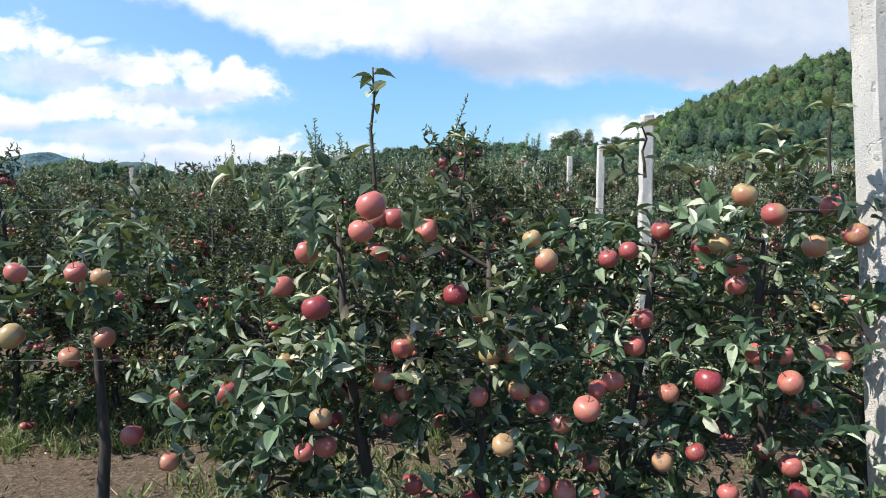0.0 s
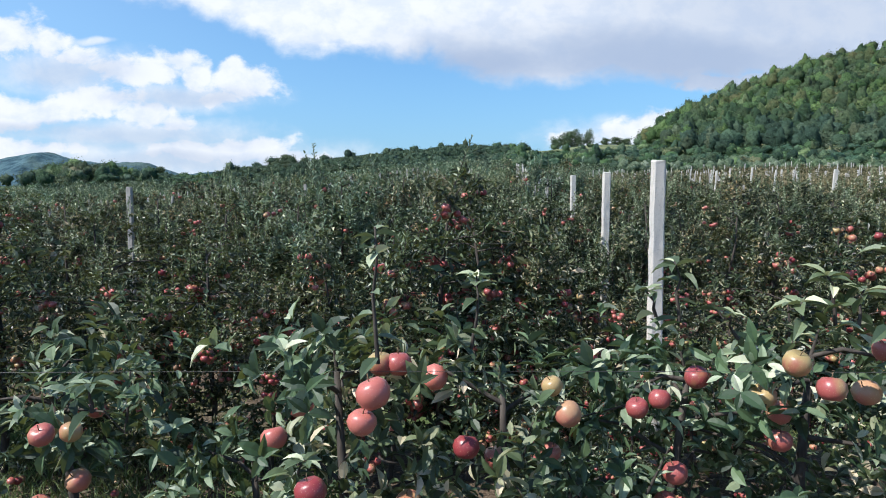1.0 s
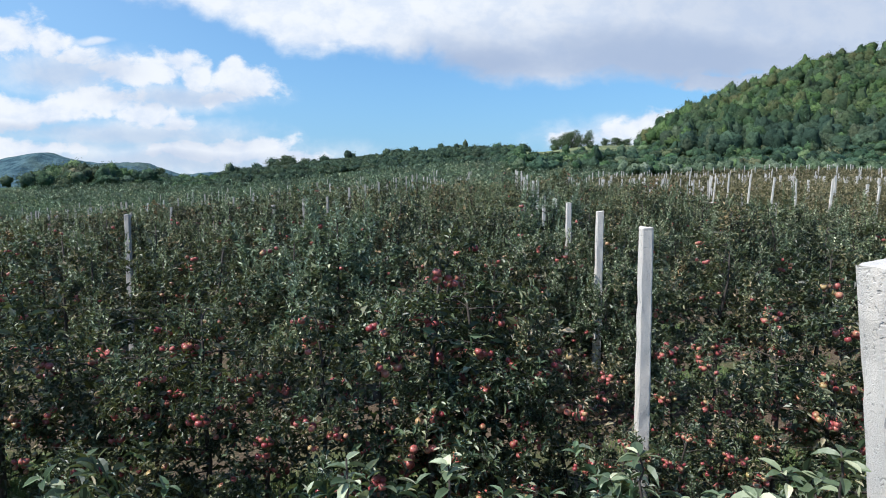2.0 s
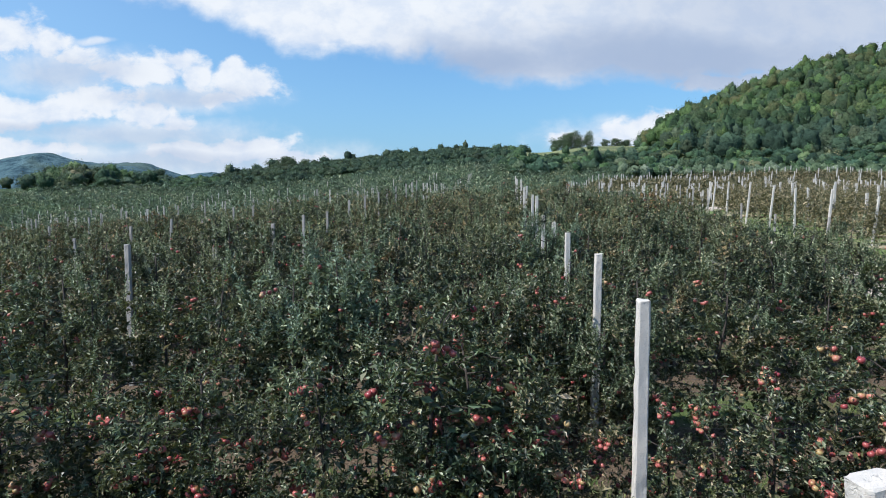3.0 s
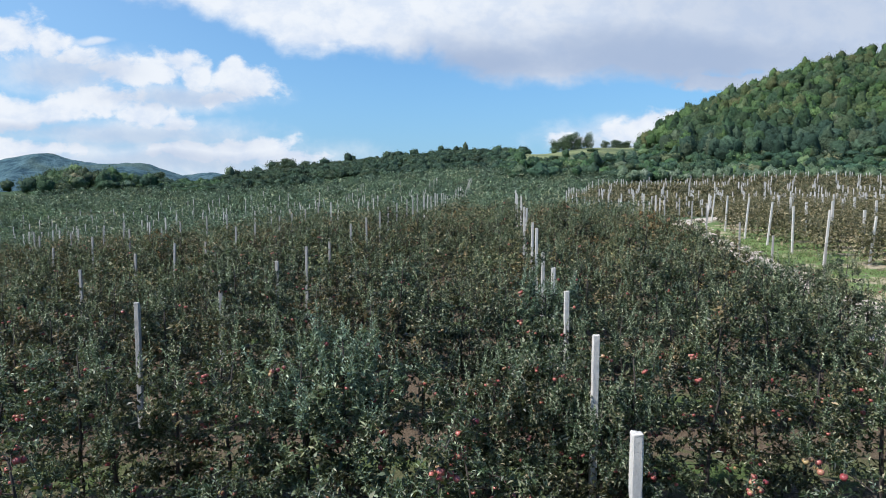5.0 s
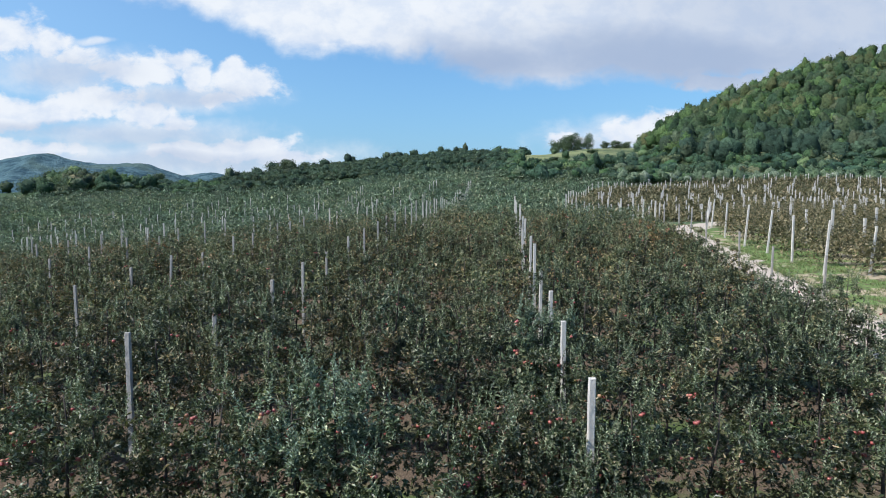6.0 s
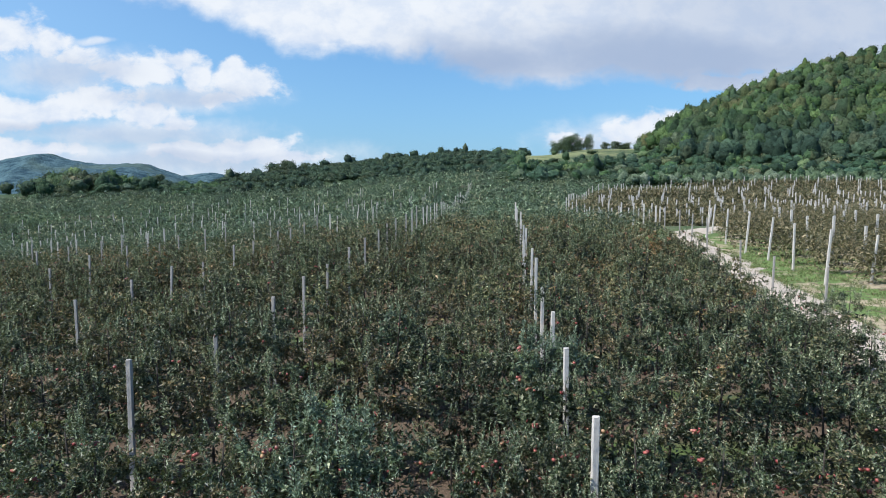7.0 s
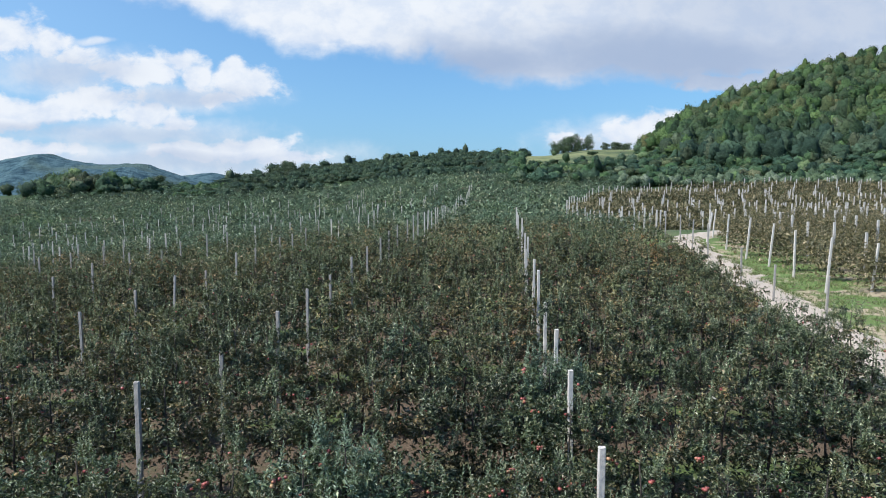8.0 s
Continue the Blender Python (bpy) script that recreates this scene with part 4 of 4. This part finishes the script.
for i, (x, y, top, lean) in enumerate([(20.62, 31.57, 2.37, 5.8), (18.03, 30.9, 2.75, 3.4), (18.9, 35.4, 2.6, -.6), (19.4, 39.15, 2.6, 4.7), (19.3, 41.9, 2.7, 4.1), (19.75, 45.9, 2.5, 2.3), (19.6, 49, 2.35, 9), (20.9, 52, 2.4, 3), (22.3, 54.5, 2.4, 5)]):
    add_post(x, y, top, lean, 0, prng.normal(0, 4), 1.0, i % 5, END_LABEL, "row end posts")
for i, (x, y, top) in enumerate([(14.6, 25, 1.85), (14.7, 29.2, 1.62), (15.2, 33.5, 1.85), (16.9, 42, 2.25), (17.4, 46, 2.1), (18.0, 50, 2.1), (18.2, 54, 2.2)]):
    add_post(x, y, top, prng.normal(0, 1), 0, 0, .8, 5 + i % 3, "weathered grey end post of a row by the track", "row end posts")


def far_posts(name, label, P, seed, w=.04, mat=OLD_SHADED_CONCRETE):
    rng = np.random.default_rng(seed)
    h = Heap()
    for x, y in P:
        t = 2.3 + rng.normal(0, .09)
        l = rng.normal(0, .04, 2)
        z = float(ground_z(x, y))
        v = [(x + a * w + l[0] * u, y + b * w + l[1] * u, z + t * u) for u in (0, 1) for a, b in ((-1, -1), (1, -1), (1, 1), (-1, 1))]
        h.add(v, [(0, 1, 5, 4), (1, 2, 6, 5), (2, 3, 7, 6), (3, 0, 4, 7), (4, 5, 6, 7)])
    tagged(new(name, h.mesh(name, mat)), label, "posts", kind="stuff")


P1 = []
for k in range(16, 44):
    y = row_y(k)
    for c in range(-2, 34):
        x = column_x(c, y) + prng.normal(0, .05 if c == 1 else .25)
        if abs(x) < .74 * y + 2 and bool(old_block(np.array(x), np.array(y))) and c >= 1 and prng.random() < (1.0 if c == 1 else .68):
            P1.append((x, y))
far_posts("far_trellis_posts", "rows of small grey concrete posts in the far orchard", P1, 51, .048, CONCRETE)
P2 = [(18.4 - .06 * 3.1 * k + prng.normal(0, .1), 57 + 3.1 * k) for k in range(11)]
for k in range(44):
    y = 22.9 + 2.9 * k
    for c in range(0 if y > 56 else 1, 20):
        x = float(young_start(y)) + 4.4 * c + prng.normal(0, .15)
        if x < .76 * y + 3:
            P2.append((x, y))
far_posts("young_orchard_posts", "many pale concrete posts in the young orchard", P2, 52, .06, CONCRETE)


# ---------------------------------------------------------------- woods and hillside
def ball(rings, seg):
    v = [(math.sin(math.pi * (i + .5) / rings) * math.cos(a), math.sin(math.pi * (i + .5) / rings) * math.sin(a), math.cos(math.pi * (i + .5) / rings))
         for i in range(rings) for a in np.linspace(0, 2 * math.pi, seg, endpoint=False) + i * .4]
    v += [(0, 0, 1), (0, 0, -1)]
    q = [(i * seg + (j + 1) % seg, i * seg + j, (i + 1) * seg + j, (i + 1) * seg + (j + 1) % seg) for i in range(rings - 1) for j in range(seg)]
    n, e = rings * seg, (rings - 1) * seg
    t = [(n, j, (j + 1) % seg) for j in range(seg)] + [(n + 1, e + (j + 1) % seg, e + j) for j in range(seg)]
    return np.array(v), np.array(q), np.array(t)


def lumps_of(d, off, depth):
    """How far a lobed crown reaches out along each way d."""
    return np.array([.80 + depth * noise.noise(Vector(v) * 1.9 + off) + depth * .55 * noise.noise(Vector(v) * 4.3 + off) for v in d])


def woodland(name, label, P, heights, spreads, clumps, size, mat, seed, category="woods", shape=(5, 8), depth=.46):
    """Lobed, uneven crowns under a coat of leaf clumps, on short trunks."""
    rng = np.random.default_rng(seed)
    h = Heap()
    allp, allw, alls, allf = [], [], [], []
    lv, lq, lt = ball(*shape)
    for (x, y), t, r in zip(P, heights, spreads):
        z = float(ground_z(x, y))
        mid, half, off = np.array((x, y, z + t * .47)), np.array((r, r, t * .5)), Vector(rng.uniform(-50, 50, 3))
        h.add(mid + lv * (lumps_of(lv, off, depth) * rng.uniform(.86, .98, len(lv)))[:, None] * half, lq, lt)
        d = unit(rng.normal(0, 1, (clumps, 3)) + (-.2, -.7, .5))
        allp.append(mid + d * (lumps_of(d, off, depth) * rng.uniform(.86, 1.22, clumps))[:, None] * half)
        allw.append(np.cross(d, rng.normal(0, 1, (clumps, 3))) + d * .25)
        allf.append(d + rng.normal(0, .22, (clumps, 3)))
        alls.append(size * r * rng.uniform(.5, 1.4, clumps))
        tube(h, [(x, y, z - .3), (x, y, z + t * .4)], [.025 * t, .015 * t], 3)
    leaves(h, rng, np.concatenate(allp), np.concatenate(allw), np.concatenate(alls), 2, .3, .22, np.concatenate(allf))
    return tagged(new(name, h.mesh(name, mat, True)), label, category, kind="stuff")


def on_meadow(p, seed):
    """True for most places on the open grass below the skyline."""
    a = p[:, 0] / p[:, 1]
    return (a > .12) & (a < .30) & (p[:, 1] > 196) & (np.random.default_rng(seed).random(len(p)) < .8)


wrng = np.random.default_rng(61)
pts = []
while len(pts) < 900:
    a, y = wrng.uniform(.30, .86), wrng.uniform(190, 470)
    edge = 196 + 50 * max(0, .42 - a) * 6
    if y > edge and (a > .34 or y > 300) and wrng.random() < y / 470 + .2:
        pts.append((a * y, y))
pts = np.array(pts)
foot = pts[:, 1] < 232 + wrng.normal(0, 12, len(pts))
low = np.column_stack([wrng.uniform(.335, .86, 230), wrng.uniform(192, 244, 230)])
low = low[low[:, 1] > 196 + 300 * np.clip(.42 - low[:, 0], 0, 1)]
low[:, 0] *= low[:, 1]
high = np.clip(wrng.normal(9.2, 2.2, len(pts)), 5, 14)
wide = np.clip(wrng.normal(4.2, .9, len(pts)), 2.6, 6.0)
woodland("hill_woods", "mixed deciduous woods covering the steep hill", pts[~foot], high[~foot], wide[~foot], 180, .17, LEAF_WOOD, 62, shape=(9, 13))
woodland("hill_woods", "broadleaf trees along the lower hillside, bluish shade put into their leaf colour", low, np.clip(wrng.normal(7.2, 1.8, len(low)), 4, 11), np.clip(wrng.normal(3.0, .6, len(low)), 1.8, 4.2), 300, .15, LEAF_FOOT, 60, shape=(9, 13))
pts = np.column_stack([wrng.uniform(-.34, .10, 1500), 176 + 5.2 * wrng.integers(0, 50, 1500) + wrng.normal(0, .6, 1500)])
pts = pts[np.interp(pts[:, 0], BEARING, RIDGE_AWAY) > pts[:, 1] - 10]
pts[:, 0] *= pts[:, 1]
woodland("far_slope_trees", "small dark green fruit trees in rows on the upper slope", pts, np.clip(wrng.normal(2.1, .4, len(pts)), 1.2, 3.2), np.clip(wrng.normal(1.9, .4, len(pts)), 1.1, 3), 46, .34, LEAF_DARK, 63, shape=(4, 6))
pts = np.column_stack([wrng.uniform(-.33, .14, 90), wrng.normal(0, 8, 90)])
pts[:, 1] += np.interp(pts[:, 0], BEARING, RIDGE_AWAY)
pts[:, 0] *= pts[:, 1]
woodland("skyline_trees", "uneven dark trees along the top of the slope", pts, np.clip(wrng.normal(4.0, 1.6, len(pts)), 2, 8), np.clip(wrng.normal(2.8, .8, len(pts)), 1.5, 4.5), 150, .19, LEAF_DARK, 68, shape=(7, 10))
pts = np.column_stack([wrng.uniform(.08, .36, 520), wrng.uniform(178, 440, 520)])
pts = pts[~((pts[:, 0] > .13) & (pts[:, 0] < .29) & (pts[:, 1] > 240) & (wrng.random(len(pts)) < .94))]
pts[:, 0] *= pts[:, 1]
high, wide, open_slope = np.clip(wrng.normal(2.6, 1.0, len(pts)), 1.0, 6), np.clip(wrng.normal(2.3, .7, len(pts)), 1.2, 4), on_meadow(pts, 70)
woodland("hillside_shrubs", "dark green shrubs and young trees on the slope", pts[~open_slope], high[~open_slope], wide[~open_slope], 70, .22, LEAF_SHRUB, 69)
pts = np.column_stack([wrng.uniform(.09, .86, 560), wrng.uniform(152, 225, 560)])
pts[:, 0] *= pts[:, 1]
high, wide, open_slope = np.clip(wrng.normal(2.8, .8, len(pts)), 1.2, 5), wrng.uniform(1.6, 2.8, len(pts)), on_meadow(pts, 71)
woodland("hill_foot_shrubs", "low green thicket along the foot of the wooded hill", pts[~open_slope], high[~open_slope], wide[~open_slope], 60, .24, LEAF_SHRUB, 64)
pts = np.column_stack([wrng.normal(-.555, .045, 90), wrng.normal(208, 7, 90)])
pts[:, 0] *= pts[:, 1]
grove = pts
pts = np.column_stack([wrng.uniform(.27, .84, 190), wrng.uniform(148, 160, 190)])
pts[:, 0] *= pts[:, 1]
woodland("field_edge_shrubs", "pale grey-green willowy shrubs behind the young orchard", pts, np.clip(wrng.normal(2.6, .6, len(pts)), 1.4, 4.4), wrng.uniform(1.1, 2.2, len(pts)), 90, .22, LEAF_PALE, 67)
pts = grove
woodland("valley_grove", "rounded grove of dark trees at the orchard's edge", pts, wrng.normal(6.2, 1.3, len(pts)) * (1 - .35 * np.abs(pts[:, 0] / pts[:, 1] + .555) / .09), wrng.normal(3.0, .5, len(pts)), 230, .17, LEAF_SHRUB, 65, shape=(7, 10))
pts = np.column_stack([wrng.uniform(-.63, -.29, 260), wrng.uniform(184, 232, 260)])
pts[:, 0] *= pts[:, 1]
woodland("valley_thicket", "low dark thicket along the far orchard edge", pts, np.clip(wrng.normal(1.5, .5, len(pts)), .7, 2.8), wrng.uniform(1.5, 2.8, len(pts)), 64, .24, LEAF_SHRUB, 66)


def lone_tree(a, y, t, r, seed):
    rng = np.random.default_rng(seed)
    x, z = a * y, float(ground_z(a * y, y))
    thing = new("tree")
    thing.location = (x, y, z)
    w = Heap()
    tube(w, [(0, 0, -.3), (.1, 0, t * .3), (0, .1, t * .7)], [.03 * t, .024 * t, .008 * t], 5)
    for i in range(5):
        b = i * 2.4
        tube(w, [(.08, 0, t * (.25 + .06 * i)), (math.cos(b) * r * .55, math.sin(b) * r * .55, t * (.45 + .07 * i))], [.012 * t, .004 * t], 4)
    part("trunk", w.mesh("trunk", BARK, True), thing)
    lobes = rng.normal(0, .42, (14, 3)) * (r, r, t * .15) + np.column_stack([np.zeros((14, 2)), np.linspace(.02, .72, 14) * t])
    li = rng.integers(0, 14, 3000)
    d = unit(rng.normal(0, 1, (3000, 3)))
    lr = rng.uniform(.42, .72, 14)[li] * rng.uniform(.3, 1.05, 3000) ** .7
    h = Heap()
    leaves(h, rng, lobes[li] + d * np.column_stack([lr * r, lr * r, lr * t * .4]), np.cross(d, rng.normal(0, 1, (3000, 3))), .17 * r * rng.uniform(.5, 1.2, 3000), 2, .3, .5, d)
    part("crown", h.mesh("crown", LEAF_PALE), thing)
    return tagged(thing, "leafy broad tree standing on the grassy skyline", "tree")


for i, (a, y, t, r) in enumerate([(.170, 425, 8, 4.2), (.182, 427, 11.5, 5.4), (.194, 428, 12.5, 5.6), (.203, 429, 9, 4), (.217, 430, 11, 4.2), (.246, 436, 5, 3), (.262, 436, 5.5, 4), (.275, 436, 4.5, 3.4), (-.235, 322, 7, 4.5), (-.25, 322, 5, 4), (-.43, 240, 5, 3.2), (-.21, 340, 5, 3)]):
    lone_tree(a, y, t, r, 80 + i)


# ---------------------------------------------------------------- grass
def grass(name, label, boxes, seed, size):
    rng = np.random.default_rng(seed)
    h = Heap()
    for x0, x1, y0, y1, n in boxes:
        p = np.column_stack([rng.uniform(x0, x1, n), rng.uniform(y0, y1, n)])
        keep = np.array([noise.noise(Vector((x * .9, y * .9, 4))) > -.15 for x, y in p])
        p = p[keep]
        idx = np.repeat(np.arange(len(p)), 7)
        q = p[idx] + rng.normal(0, .04, (len(idx), 2))
        q = np.column_stack([q, ground_z(q[:, 0], q[:, 1]) - .01])
        way = np.column_stack([rng.normal(0, .45, (len(idx), 2)), np.ones(len(idx))])
        b = unit(way)
        side = unit(np.cross(b, rng.normal(0, 1, b.shape))) * .006 * size
        ln = (rng.uniform(.05, .2, len(idx)) * size)[:, None]
        bend = np.column_stack([rng.normal(0, .3, (len(idx), 2)), np.zeros(len(idx))]) * ln
        v = np.stack([q - side, q + side, q + b * ln * .6 + side * .7, q + b * ln * .6 - side * .7, q + b * ln * .95 + bend], 1).reshape(-1, 3)
        o = (np.arange(len(idx)) * 5)[:, None]
        h.add(v, np.array([[0, 1, 2, 3]]) + o, np.array([[3, 2, 4]]) + o)
    tagged(new(name, h.mesh(name, GRASS)), label, "grass", kind="stuff")


grass("lane_grass", "tufts of green and straw-coloured grass in the lanes", [(-3.5, 3, 2.0, 4.2, 1300), (-4.5, 0, 4.3, 6.0, 1300), (-6, 6, 5.1, 7.0, 1500), (-8, 8, 8.2, 10.1, 500)], 71, 1.0)
def litter():
    """Dry leaves lying on the soil of the first lanes."""
    rng = np.random.default_rng(77)
    p = np.column_stack([rng.uniform(-6, 6, 2600), rng.uniform(1.2, 8.5, 2600)])
    p = np.column_stack([p, ground_z(p[:, 0], p[:, 1]) + .035])
    h = Heap()
    leaves(h, rng, p, np.column_stack([rng.normal(0, 1, (2600, 2)), rng.normal(0, .15, 2600)]), rng.uniform(.03, .065, 2600), 1, 1.0, .35)
    tagged(new("fallen_leaves", h.mesh("fallen_leaves", LEAF_RED)), "dry brown fallen leaves strewn over the soil", "leaves", kind="stuff")


litter()
EDGE = [(float(road_x(y)) + d - .25, float(road_x(y)) + d + .25, y, y + 1.5, 55) for y in np.arange(20, 54, 1.5) for d in (-1.05, 1.05)]
grass("verge_grass", "green grass verge beside the gravel track", [(16, 20, 20, 44, 2000), (19.5, 27, 24, 46, 1500)] + EDGE, 72, 1.3)
